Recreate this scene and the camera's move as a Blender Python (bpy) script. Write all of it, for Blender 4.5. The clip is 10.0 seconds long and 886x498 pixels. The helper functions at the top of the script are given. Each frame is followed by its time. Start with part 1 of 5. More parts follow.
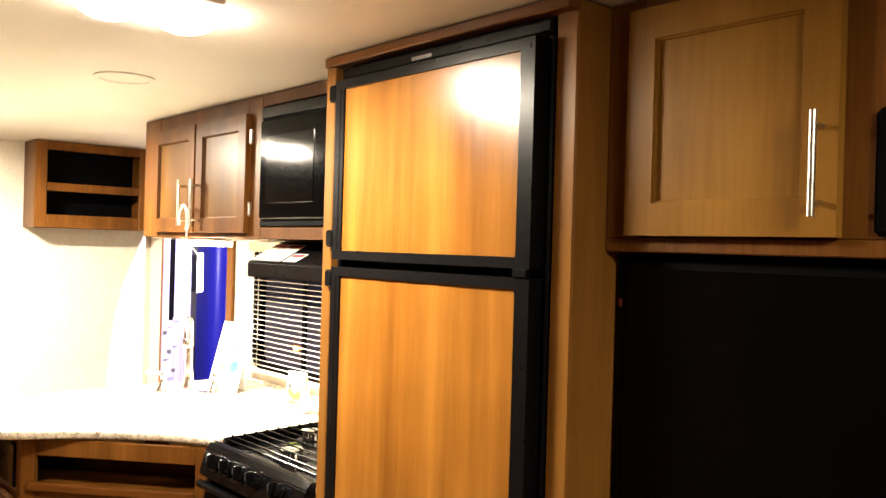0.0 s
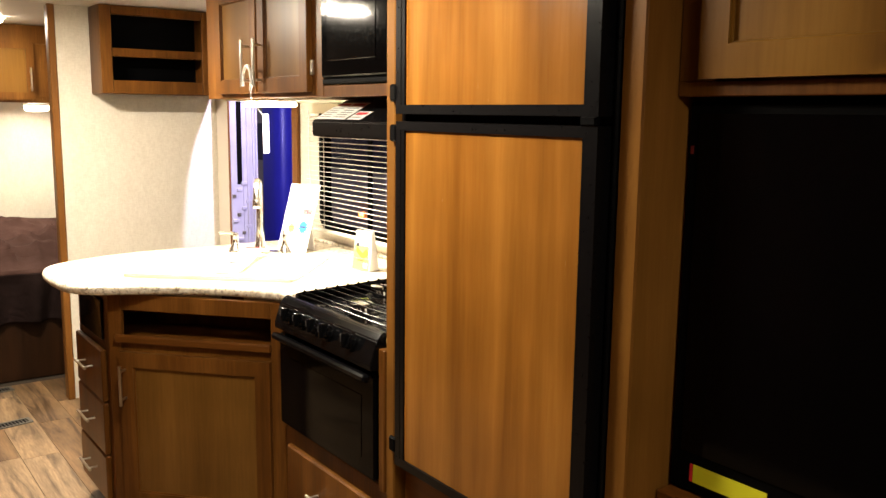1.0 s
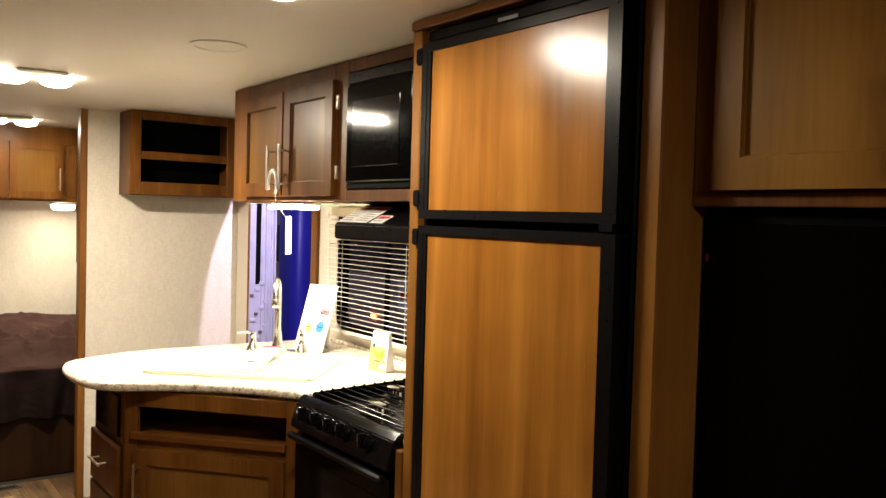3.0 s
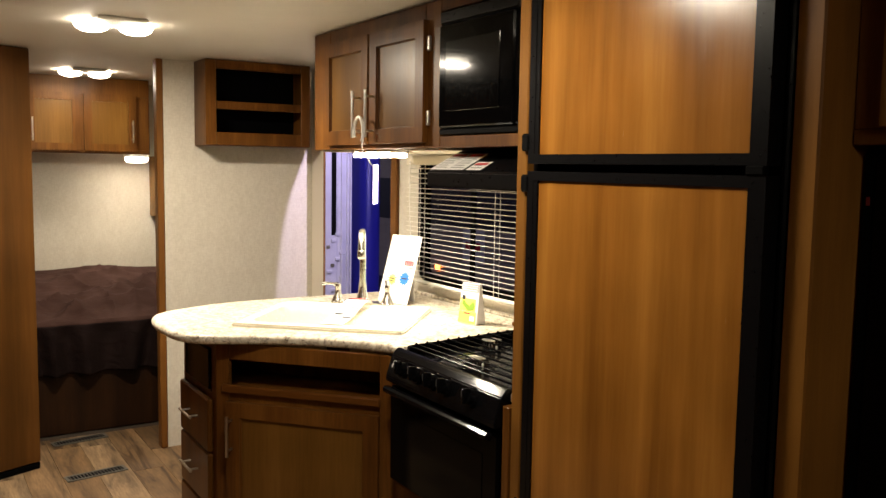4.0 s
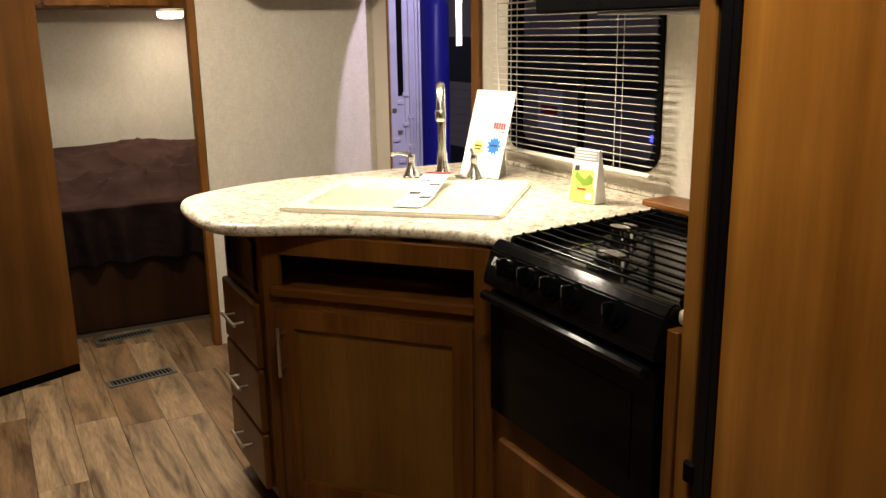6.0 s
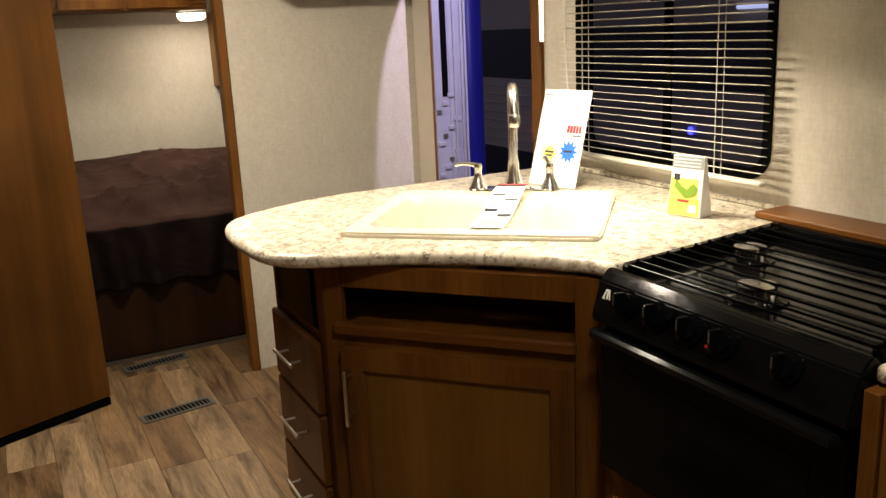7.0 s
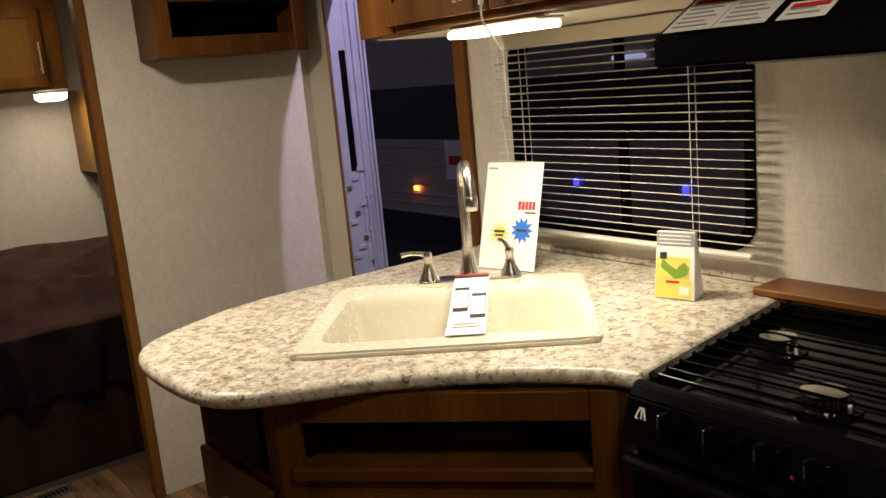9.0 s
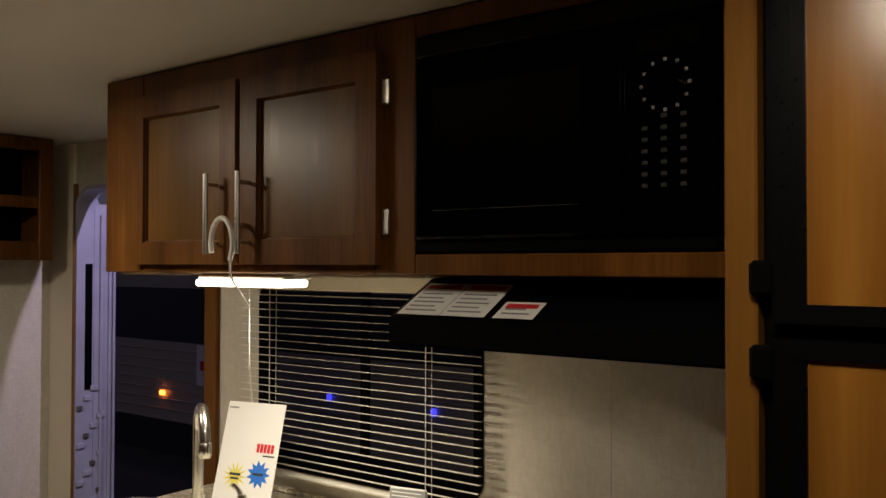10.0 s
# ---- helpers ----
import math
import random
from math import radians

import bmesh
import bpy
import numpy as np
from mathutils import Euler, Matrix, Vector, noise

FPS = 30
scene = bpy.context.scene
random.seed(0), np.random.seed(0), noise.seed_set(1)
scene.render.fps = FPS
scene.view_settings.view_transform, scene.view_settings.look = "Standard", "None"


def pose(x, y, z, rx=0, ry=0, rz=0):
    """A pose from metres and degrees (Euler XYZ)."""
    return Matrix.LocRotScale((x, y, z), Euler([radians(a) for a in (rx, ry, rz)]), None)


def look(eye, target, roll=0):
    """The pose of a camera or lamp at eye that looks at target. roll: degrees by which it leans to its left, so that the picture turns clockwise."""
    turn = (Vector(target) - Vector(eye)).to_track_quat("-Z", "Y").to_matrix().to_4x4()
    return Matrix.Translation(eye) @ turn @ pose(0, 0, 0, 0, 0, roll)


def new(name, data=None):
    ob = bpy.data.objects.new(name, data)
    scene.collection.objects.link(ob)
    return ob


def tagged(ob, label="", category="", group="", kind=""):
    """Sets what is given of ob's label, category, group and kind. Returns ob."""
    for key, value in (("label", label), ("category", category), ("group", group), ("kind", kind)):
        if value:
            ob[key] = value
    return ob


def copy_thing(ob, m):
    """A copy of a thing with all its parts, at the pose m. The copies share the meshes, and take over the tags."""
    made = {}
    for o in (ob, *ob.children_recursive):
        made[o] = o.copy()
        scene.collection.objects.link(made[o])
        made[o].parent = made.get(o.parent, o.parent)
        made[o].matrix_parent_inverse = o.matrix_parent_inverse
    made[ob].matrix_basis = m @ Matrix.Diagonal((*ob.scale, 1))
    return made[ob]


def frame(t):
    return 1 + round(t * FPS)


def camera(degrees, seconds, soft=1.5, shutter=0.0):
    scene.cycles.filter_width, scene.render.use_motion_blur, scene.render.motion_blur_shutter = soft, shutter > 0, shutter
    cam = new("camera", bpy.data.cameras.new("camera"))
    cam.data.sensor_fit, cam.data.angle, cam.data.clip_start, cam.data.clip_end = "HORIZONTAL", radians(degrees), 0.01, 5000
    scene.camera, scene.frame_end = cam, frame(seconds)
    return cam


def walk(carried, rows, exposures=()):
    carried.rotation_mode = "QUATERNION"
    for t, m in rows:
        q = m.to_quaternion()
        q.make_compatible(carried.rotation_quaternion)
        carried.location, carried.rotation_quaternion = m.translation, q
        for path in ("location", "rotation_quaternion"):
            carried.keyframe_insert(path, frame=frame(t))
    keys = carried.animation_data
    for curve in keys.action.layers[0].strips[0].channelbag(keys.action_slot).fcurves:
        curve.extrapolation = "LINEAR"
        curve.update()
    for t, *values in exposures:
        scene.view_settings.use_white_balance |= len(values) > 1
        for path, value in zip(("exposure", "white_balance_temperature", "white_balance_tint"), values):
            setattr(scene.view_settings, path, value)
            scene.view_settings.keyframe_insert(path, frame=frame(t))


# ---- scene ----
cam = camera(54.5, 10.0, 1.5)
PATH = [
    (0, (0.433, 0.055, 1.528), (-1.087, 1.354, 1.525), 1.6),
    (0.3, (0.407, 0.073, 1.524), (-1.178, 1.291, 1.471), 2.2),
    (0.5, (0.432, 0.047, 1.524), (-1.161, 1.248, 1.376), 2.0),
    (1, (0.426, 0.053, 1.494), (-1.162, 1.228, 1.183), 0.7),
    (1.5, (0.46, 0.026, 1.433), (-1.116, 1.186, 1.019), 0.3),
    (2, (0.458, 0.026, 1.452), (-1.122, 1.196, 1.085), -0.1),
    (2.4, (0.452, 0.019, 1.498), (-1.143, 1.207, 1.294), 1.0),
    (2.5, (0.449, 0.029, 1.492), (-1.156, 1.214, 1.349), 1.3),
    (2.7, (0.456, 0.02, 1.495), (-1.157, 1.2, 1.434), 1.2),
    (3.8, (0.349, -0.04, 1.494), (-1.321, 1.049, 1.326), 2.6),
    (4, (0.283, -0.048, 1.481), (-1.401, 1.014, 1.291), 0.9),
    (4.5, (0.134, -0.025, 1.433), (-1.537, 1.007, 1.057), -0.6),
    (5, (-0.027, 0.119, 1.408), (-1.716, 1.099, 0.979), -1.2),
    (5.2, (-0.091, 0.185, 1.41), (-1.803, 1.118, 0.962), -1.5),
    (6.3, (-0.505, 0.229, 1.376), (-2.213, 1.144, 0.88), -0.9),
    (6.5, (-0.58, 0.2, 1.408), (-2.281, 1.15, 0.953), -2.5),
    (7, (-0.736, 0.217, 1.391), (-2.457, 1.104, 0.889), -2.7),
    (7.5, (-0.899, 0.31, 1.392), (-2.652, 1.137, 0.9), -3.0),
    (8, (-0.994, 0.349, 1.403), (-2.73, 1.203, 0.899), -3.7),
    (8.3, (-1.021, 0.336, 1.404), (-2.745, 1.215, 0.899), -3.8),
    (8.5, (-1.062, 0.296, 1.411), (-2.748, 1.246, 0.904), -4.1),
    (9, (-1.126, 0.203, 1.444), (-2.699, 1.371, 1.043), -5.3),
    (9.1, (-1.128, 0.192, 1.443), (-2.67, 1.414, 1.085), -4.3),
    (9.5, (-1.104, 0.188, 1.525), (-2.538, 1.568, 1.331), -2.0),
    (9.6, (-1.098, 0.186, 1.532), (-2.495, 1.611, 1.396), -0.5),
    (10, (-1.073, 0.213, 1.558), (-2.277, 1.81, 1.595), 0.1),
]
EXPOSURES = [(0.0, 2.3), (0.5, 1.8), (1.0, 1.35), (2.5, 1.08), (4.0, 0.42), (5.0, 0.08), (6.5, 0.12), (8.0, -0.33), (9.0, -0.7), (9.5, -1.1), (10.0, -1.3)]
walk(cam, [(t, look(eye, target, roll)) for t, eye, target, roll in PATH],
     exposures=EXPOSURES)

# ---- light ----
world = bpy.data.worlds.new("night")
scene.world = world
world.use_nodes = True
world.node_tree.nodes["Background"].inputs[0].default_value = (0.13, 0.12, 0.18, 1)
world.node_tree.nodes["Background"].inputs[1].default_value = 0.8


def lamp(name, kind, place, target, energy, colour, size=0.1, size_y=None, spot=None):
    d = bpy.data.lights.new(name, kind)
    d.energy, d.color = energy, colour
    if kind == "AREA":
        d.shape = "RECTANGLE" if size_y else "DISK"
        d.size = size
        if size_y:
            d.size_y = size_y
    else:
        d.shadow_soft_size = size
    if spot:
        d.spot_size, d.spot_blend = radians(spot), 0.3
    ob = new(name, d)
    ob.matrix_world = look(place, target)
    return ob


WARM = (1.0, 0.88, 0.70)
# the lamp at x 0.75 is added out of view, to light the right-hand end
for lx, ly, watts in ((-3.16, 0.65, 29.0), (-1.28, 0.72, 9.0), (-5.05, 0.87, 4.0), (0.75, 0.72, 5.5)):
    lamp("ceiling_lamp", "AREA", (lx, ly, 1.955), (lx, ly + 0.001, 0), watts, WARM, 0.12, 0.26)
lamp("cabinet_lamp", "AREA", (-2.485, 1.45, 1.505), (-2.485, 1.451, 0), 7.2, (1.0, 0.89, 0.70), 0.28, 0.05).data.spread = radians(142)
lamp("reading_lamp", "AREA", (-5.42, 1.24, 1.478), (-5.46, 1.24, 0), 13.5, (1.0, 0.87, 0.68), 0.09)
lamp("awning_lamp", "SPOT", (-3.05, 2.032, 2.0), (-4.18, 1.78, 1.1), 72.0, (0.78, 0.66, 1.0), 0.005, None, 110)

# ---- materials ----


def nodes_of(name):
    m = bpy.data.materials.new(name)
    m.use_nodes = True
    nt = m.node_tree
    return m, nt, nt.nodes["Principled BSDF"]


def ramp(nt, stops):
    r = nt.nodes.new("ShaderNodeValToRGB")
    els = r.color_ramp.elements
    while len(els) < len(stops):
        els.new(0.5)
    for e, (p, c) in zip(els, stops):
        e.position, e.color = p, (*c, 1)
    return r


def coords(nt, scale=(1, 1, 1), turn=(0, 0, 0), space="Object"):
    tc = nt.nodes.new("ShaderNodeTexCoord")
    mp = nt.nodes.new("ShaderNodeMapping")
    mp.inputs["Scale"].default_value = scale
    mp.inputs["Rotation"].default_value = [radians(a) for a in turn]
    nt.links.new(tc.outputs[space], mp.inputs["Vector"])
    return mp.outputs["Vector"]


def tex(nt, vec, scale, detail=4.0, rough=0.55, warp=0.0):
    n = nt.nodes.new("ShaderNodeTexNoise")
    n.inputs["Scale"].default_value = scale
    n.inputs["Detail"].default_value = detail
    n.inputs["Roughness"].default_value = rough
    n.inputs["Distortion"].default_value = warp
    nt.links.new(vec, n.inputs["Vector"])
    return n.outputs["Fac"]


def mix(nt, fac, a, b, mode="MIX"):
    m = nt.nodes.new("ShaderNodeMix")
    m.data_type, m.blend_type = "RGBA", mode
    for sock, v in ((m.inputs[0], fac), (m.inputs[6], a), (m.inputs[7], b)):
        if isinstance(v, (int, float)):
            sock.default_value = v
        elif isinstance(v, tuple):
            sock.default_value = (*v, 1)
        else:
            nt.links.new(v, sock)
    return m.outputs[2]


def bump(nt, b, height, strength, dist=0.002):
    n = nt.nodes.new("ShaderNodeBump")
    n.inputs["Strength"].default_value = strength
    n.inputs["Distance"].default_value = dist
    nt.links.new(height, n.inputs["Height"])
    nt.links.new(n.outputs[0], b.inputs["Normal"])


def spread(nt, fac, lo, hi):
    n = nt.nodes.new("ShaderNodeMapRange")
    n.inputs["To Min"].default_value, n.inputs["To Max"].default_value = lo, hi
    nt.links.new(fac, n.inputs["Value"])
    return n.outputs[0]


def wood(name, dark, mid, light, rough=0.38, grain="z", band=9.0, coat=0.0, fleck=0.74, spec=0.2, relief=0.18):
    """Stained wood whose grain runs along one axis."""
    m, nt, b = nodes_of(name)
    sc = {"z": (1, 1, 0.06), "x": (0.06, 1, 1), "y": (1, 0.06, 1)}[grain]
    v = coords(nt, sc)
    broad = tex(nt, v, band, 3, 0.5, 0.4)
    fine = tex(nt, v, band * 14, 5, 0.6)
    c1 = ramp(nt, [(0.28, dark), (0.5, mid), (0.72, light)])
    nt.links.new(broad, c1.inputs[0])
    c2 = ramp(nt, [(0.35, (fleck, fleck * 0.96, fleck * 0.92)), (0.65, (1, 1, 1))])
    nt.links.new(fine, c2.inputs[0])
    blotch = tex(nt, coords(nt), 3.0, 2, 0.5)
    c3 = ramp(nt, [(0.3, (0.80, 0.78, 0.76)), (0.7, (1.08, 1.06, 1.03))])
    nt.links.new(blotch, c3.inputs[0])
    col = mix(nt, 1.0, mix(nt, 1.0, c1.outputs[0], c2.outputs[0], "MULTIPLY"), c3.outputs[0], "MULTIPLY")
    nt.links.new(col, b.inputs["Base Color"])
    nt.links.new(spread(nt, fine, rough - 0.06, rough + 0.12), b.inputs["Roughness"])
    b.inputs["Coat Weight"].default_value = coat
    b.inputs["Specular IOR Level"].default_value = spec
    if relief:
        bump(nt, b, fine, relief, 0.0006)
    return m


def plain(name, colour, rough=0.5, metal=0.0, vary=0.12, scale=25.0, relief=0.05, coat=0.0, spec=0.5):
    m, nt, b = nodes_of(name)
    v = coords(nt)
    big, small = tex(nt, v, scale * 0.12, 3), tex(nt, v, scale * 3, 4)
    a = tuple(c * (1 - vary) for c in colour)
    z = tuple(min(1.0, c * (1 + vary)) for c in colour)
    col = mix(nt, big, a, z)
    nt.links.new(col, b.inputs["Base Color"])
    nt.links.new(spread(nt, small, max(0.02, rough - 0.06), min(1, rough + 0.10)), b.inputs["Roughness"])
    b.inputs["Metallic"].default_value = metal
    b.inputs["Coat Weight"].default_value = coat
    b.inputs["Specular IOR Level"].default_value = spec
    if relief:
        bump(nt, b, small, relief, 0.001)
    return m


def glow(name, colour, strength):
    m, nt, b = nodes_of(name)
    b.inputs["Base Color"].default_value = (0.9, 0.88, 0.82, 1)
    b.inputs["Emission Color"].default_value = (*colour, 1)
    b.inputs["Emission Strength"].default_value = strength
    return m


def wallpaper():
    m, nt, b = nodes_of("wallpaper")
    v = coords(nt)
    mott = tex(nt, coords(nt, (1, 1, 0.45)), 26, 5, 0.7, 0.6)
    weave = tex(nt, coords(nt, (1, 1, 0.25)), 160, 3, 0.6)
    cross = tex(nt, coords(nt, (0.25, 0.25, 1)), 160, 3, 0.6)
    c = ramp(nt, [(0.30, (0.58, 0.535, 0.445)), (0.5, (0.615, 0.57, 0.48)), (0.70, (0.645, 0.605, 0.515))])
    nt.links.new(mott, c.inputs[0])
    thread = mix(nt, 0.5, weave, cross)
    c2 = ramp(nt, [(0.38, (0.88, 0.87, 0.86)), (0.6, (1, 1, 1))])
    nt.links.new(thread, c2.inputs[0])
    nt.links.new(mix(nt, 1.0, c.outputs[0], c2.outputs[0], "MULTIPLY"), b.inputs["Base Color"])
    b.inputs["Roughness"].default_value = 0.72
    bump(nt, b, thread, 0.25, 0.0008)
    return m


def laminate_stone():
    m, nt, b = nodes_of("laminate_stone")
    v = coords(nt)
    base = ramp(nt, [(0.36, (0.30, 0.23, 0.15)), (0.47, (0.60, 0.53, 0.41)), (0.62, (0.76, 0.71, 0.60))])
    nt.links.new(tex(nt, v, 40, 5, 0.7, 0.3), base.inputs[0])
    grey = ramp(nt, [(0.56, (0, 0, 0)), (0.63, (1, 1, 1))])
    nt.links.new(tex(nt, coords(nt, (1, 1, 1), (0, 0, 30)), 55, 4, 0.66, 0.4), grey.inputs[0])
    dark = ramp(nt, [(0.575, (0, 0, 0)), (0.64, (1, 1, 1))])
    nt.links.new(tex(nt, coords(nt, (1, 0.6, 1), (0, 0, 70)), 75, 4, 0.7, 0.4), dark.inputs[0])
    c = mix(nt, grey.outputs[0], base.outputs[0], (0.33, 0.28, 0.235))
    c = mix(nt, dark.outputs[0], c, (0.10, 0.068, 0.045))
    nt.links.new(c, b.inputs["Base Color"])
    nt.links.new(spread(nt, tex(nt, v, 120), 0.32, 0.46), b.inputs["Roughness"])
    return m


def plank_vinyl():
    m, nt, b = nodes_of("plank_vinyl")
    info = nt.nodes.new("ShaderNodeObjectInfo")
    tc = nt.nodes.new("ShaderNodeTexCoord")
    add = nt.nodes.new("ShaderNodeVectorMath")
    add.operation = "MULTIPLY_ADD"
    nt.links.new(info.outputs["Random"], add.inputs[0])
    add.inputs[1].default_value = (7.0, 11.0, 3.0)
    mp = nt.nodes.new("ShaderNodeMapping")
    mp.inputs["Scale"].default_value = (0.12, 1, 1)
    nt.links.new(tc.outputs["Object"], add.inputs[2])
    nt.links.new(add.outputs[0], mp.inputs["Vector"])
    v = mp.outputs["Vector"]
    tone = ramp(nt, [(0.0, (0.15, 0.092, 0.048)), (0.35, (0.25, 0.165, 0.092)), (0.7, (0.33, 0.245, 0.158)), (1.0, (0.20, 0.125, 0.066))])
    nt.links.new(info.outputs["Random"], tone.inputs[0])
    streak = ramp(nt, [(0.34, (0.26, 0.21, 0.17)), (0.48, (0.85, 0.80, 0.74)), (0.64, (1.35, 1.26, 1.12))])
    nt.links.new(tex(nt, v, 11, 5, 0.65, 0.8), streak.inputs[0])
    fine = tex(nt, v, 120, 4, 0.6)
    f2 = ramp(nt, [(0.35, (0.7, 0.67, 0.64)), (0.6, (1, 1, 1))])
    nt.links.new(fine, f2.inputs[0])
    c = mix(nt, 1.0, mix(nt, 1.0, tone.outputs[0], streak.outputs[0], "MULTIPLY"), f2.outputs[0], "MULTIPLY")
    nt.links.new(c, b.inputs["Base Color"])
    nt.links.new(spread(nt, fine, 0.42, 0.6), b.inputs["Roughness"])
    b.inputs["Specular IOR Level"].default_value = 0.25
    bump(nt, b, fine, 0.15, 0.0006)
    return m


def cloth(name, a, z, rough=0.85):
    m, nt, b = nodes_of(name)
    v = coords(nt)
    c = ramp(nt, [(0.3, a), (0.7, z)])
    nt.links.new(tex(nt, v, 7, 4), c.inputs[0])
    nt.links.new(c.outputs[0], b.inputs["Base Color"])
    b.inputs["Roughness"].default_value = rough
    b.inputs["Specular IOR Level"].default_value = 0.06
    wrinkle = tex(nt, coords(nt, (1, 0.45, 1), (0, 0, 35)), 16, 3, 0.5, 0.8)
    bump(nt, b, mix(nt, 0.06, wrinkle, tex(nt, v, 300, 2)), 0.6, 0.02)
    return m


CABINET = wood("cabinet_wood", (0.090, 0.034, 0.0060), (0.146, 0.057, 0.0105), (0.215, 0.090, 0.018), 0.34, spec=0.16)
RAIL = wood("cabinet_rail_wood", (0.115, 0.041, 0.007), (0.172, 0.065, 0.012), (0.235, 0.096, 0.019), 0.34, "x")
GLAZED = wood("glazed_panel_wood", (0.120, 0.054, 0.009), (0.165, 0.078, 0.014), (0.215, 0.106, 0.021), 0.30, "z", 7, fleck=0.86, spec=0.24)
PALE_DOOR = wood("maple_door_wood", (0.185, 0.085, 0.012), (0.245, 0.120, 0.018), (0.31, 0.160, 0.027), 0.36, "z", 6, fleck=0.88, spec=0.12)
FRIDGE_WOOD = wood("fridge_panel_wood", (0.138, 0.051, 0.0072), (0.245, 0.101, 0.0155), (0.345, 0.154, 0.026), 0.20, "z", 9, fleck=0.93, spec=0.45, relief=0.0)
SURROUND = wood("surround_wood", (0.155, 0.068, 0.012), (0.21, 0.094, 0.018), (0.265, 0.122, 0.026), 0.36, "z", 12, fleck=0.9, spec=0.12)
TRIM_WOOD = wood("trim_wood", (0.13, 0.052, 0.011), (0.175, 0.073, 0.016), (0.22, 0.097, 0.024), 0.34, fleck=0.86)
# cabinet-like brown, its colour taken far down for the shade below the bed
SHADED_BASE_WOOD = wood("shaded_bed_base_wood", (0.014, 0.005, 0.0013), (0.022, 0.008, 0.0021), (0.033, 0.0125, 0.0034), 0.42)
BATH_WOOD = wood("bathroom_door_wood", (0.050, 0.020, 0.0035), (0.080, 0.033, 0.0065), (0.12, 0.050, 0.0105), 0.36, "z", 7, fleck=0.88)
# dark wood for the two unseen walls, to hold down bounce and reflections
UNSEEN_WALL_WOOD = wood("unseen_wall_wood", (0.045, 0.014, 0.004), (0.065, 0.021, 0.006), (0.085, 0.029, 0.009), 0.42)
WALL = wallpaper()
CEILING = plain("ceiling_vinyl", (0.72, 0.69, 0.62), 0.6, vary=0.04, relief=0.12, scale=40)
COUNTER = laminate_stone()
PLANK = plank_vinyl()
SUBFLOOR = plain("subfloor", (0.05, 0.035, 0.025), 0.8)
COOKTOP = plain("polished_black_enamel", (0.003, 0.003, 0.0035), 0.06, vary=0.2, relief=0.0, spec=0.11)
BLACK = plain("black_enamel", (0.0012, 0.0012, 0.0015), 0.06, vary=0.2, relief=0.0, spec=0.04)
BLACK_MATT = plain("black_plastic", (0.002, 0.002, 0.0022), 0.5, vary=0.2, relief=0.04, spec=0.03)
BLACK_SATIN = plain("black_satin_frame", (0.003, 0.003, 0.0035), 0.28, vary=0.2, relief=0.02, spec=0.12)
CAST = plain("cast_iron", (0.0012, 0.0012, 0.0014), 0.16, vary=0.3, scale=80, relief=0.03, spec=0.07)
GLASS_BLACK = plain("black_glass", (0.001, 0.001, 0.0012), 0.05, vary=0.1, relief=0.0, spec=0.12)
CHROME = plain("chrome", (0.88, 0.86, 0.79), 0.20, 1.0, 0.04, relief=0.0)
NICKEL = plain("brushed_nickel", (0.62, 0.59, 0.53), 0.28, 1.0, 0.08, relief=0.05)
STEEL = plain("burner_steel", (0.60, 0.59, 0.56), 0.16, 1.0, 0.1, relief=0.0)
SINK = plain("cream_sink_plastic", (0.74, 0.70, 0.57), 0.24, vary=0.02, relief=0.0)
PAPER = plain("white_card", (0.82, 0.81, 0.78), 0.6, vary=0.02, relief=0.03)
WHITE = plain("white_plastic", (0.74, 0.72, 0.67), 0.45, vary=0.04)
SLAT = plain("white_blind_slat", (0.72, 0.69, 0.61), 0.4, vary=0.05, relief=0.03)
CREAM = plain("cream_panel", (0.66, 0.60, 0.47), 0.55, vary=0.05)
YELLOW = plain("yellow_print", (0.74, 0.66, 0.13), 0.5, vary=0.08)
LABEL_YELLOW = plain("energy_label_yellow", (0.70, 0.70, 0.02), 0.5, vary=0.05)
GREEN = plain("green_print", (0.20, 0.34, 0.03), 0.5, vary=0.1)
BLUE = plain("blue_print", (0.02, 0.16, 0.62), 0.5, vary=0.05)
RED = plain("red_print", (0.62, 0.02, 0.03), 0.5, vary=0.05)
DIM_RED = plain("dim_red_print", (0.16, 0.012, 0.012), 0.5, vary=0.1)
INK = plain("dark_print", (0.03, 0.03, 0.035), 0.5, vary=0.1)
KEY = plain("dim_key_print", (0.05, 0.05, 0.05), 0.4, vary=0.2, spec=0.1)
SCREEN = plain("pale_screen_print", (0.62, 0.63, 0.66), 0.5, vary=0.08)
GREY = plain("grey_print", (0.28, 0.28, 0.28), 0.5, vary=0.1)
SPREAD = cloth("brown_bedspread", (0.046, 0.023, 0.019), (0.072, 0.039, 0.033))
# darker copy of the bedspread cloth: shade on its hanging side, as colour
SHADED_SPREAD = cloth("shaded_bedspread_cloth", (0.008, 0.0045, 0.0042), (0.014, 0.008, 0.0075))
MATTRESS = cloth("dark_mattress_cloth", (0.03, 0.022, 0.022), (0.05, 0.038, 0.036))
VENT = plain("vent_metal", (0.11, 0.10, 0.085), 0.45, 0.3)
TAN_SIDING = plain("tan_siding", (0.42, 0.37, 0.31), 0.55, vary=0.06)
DARK_SIDING = plain("dark_siding", (0.02, 0.02, 0.03), 0.4, vary=0.15)
BLUE_PAINT = plain("blue_vinyl", (0.03, 0.03, 0.50), 0.35, vary=0.1)
DOOR_SKIN = plain("door_skin", (0.34, 0.34, 0.44), 0.35, vary=0.25, scale=60)
ASPHALT = plain("asphalt", (0.045, 0.045, 0.05), 0.85, vary=0.3, scale=30, relief=0.3)
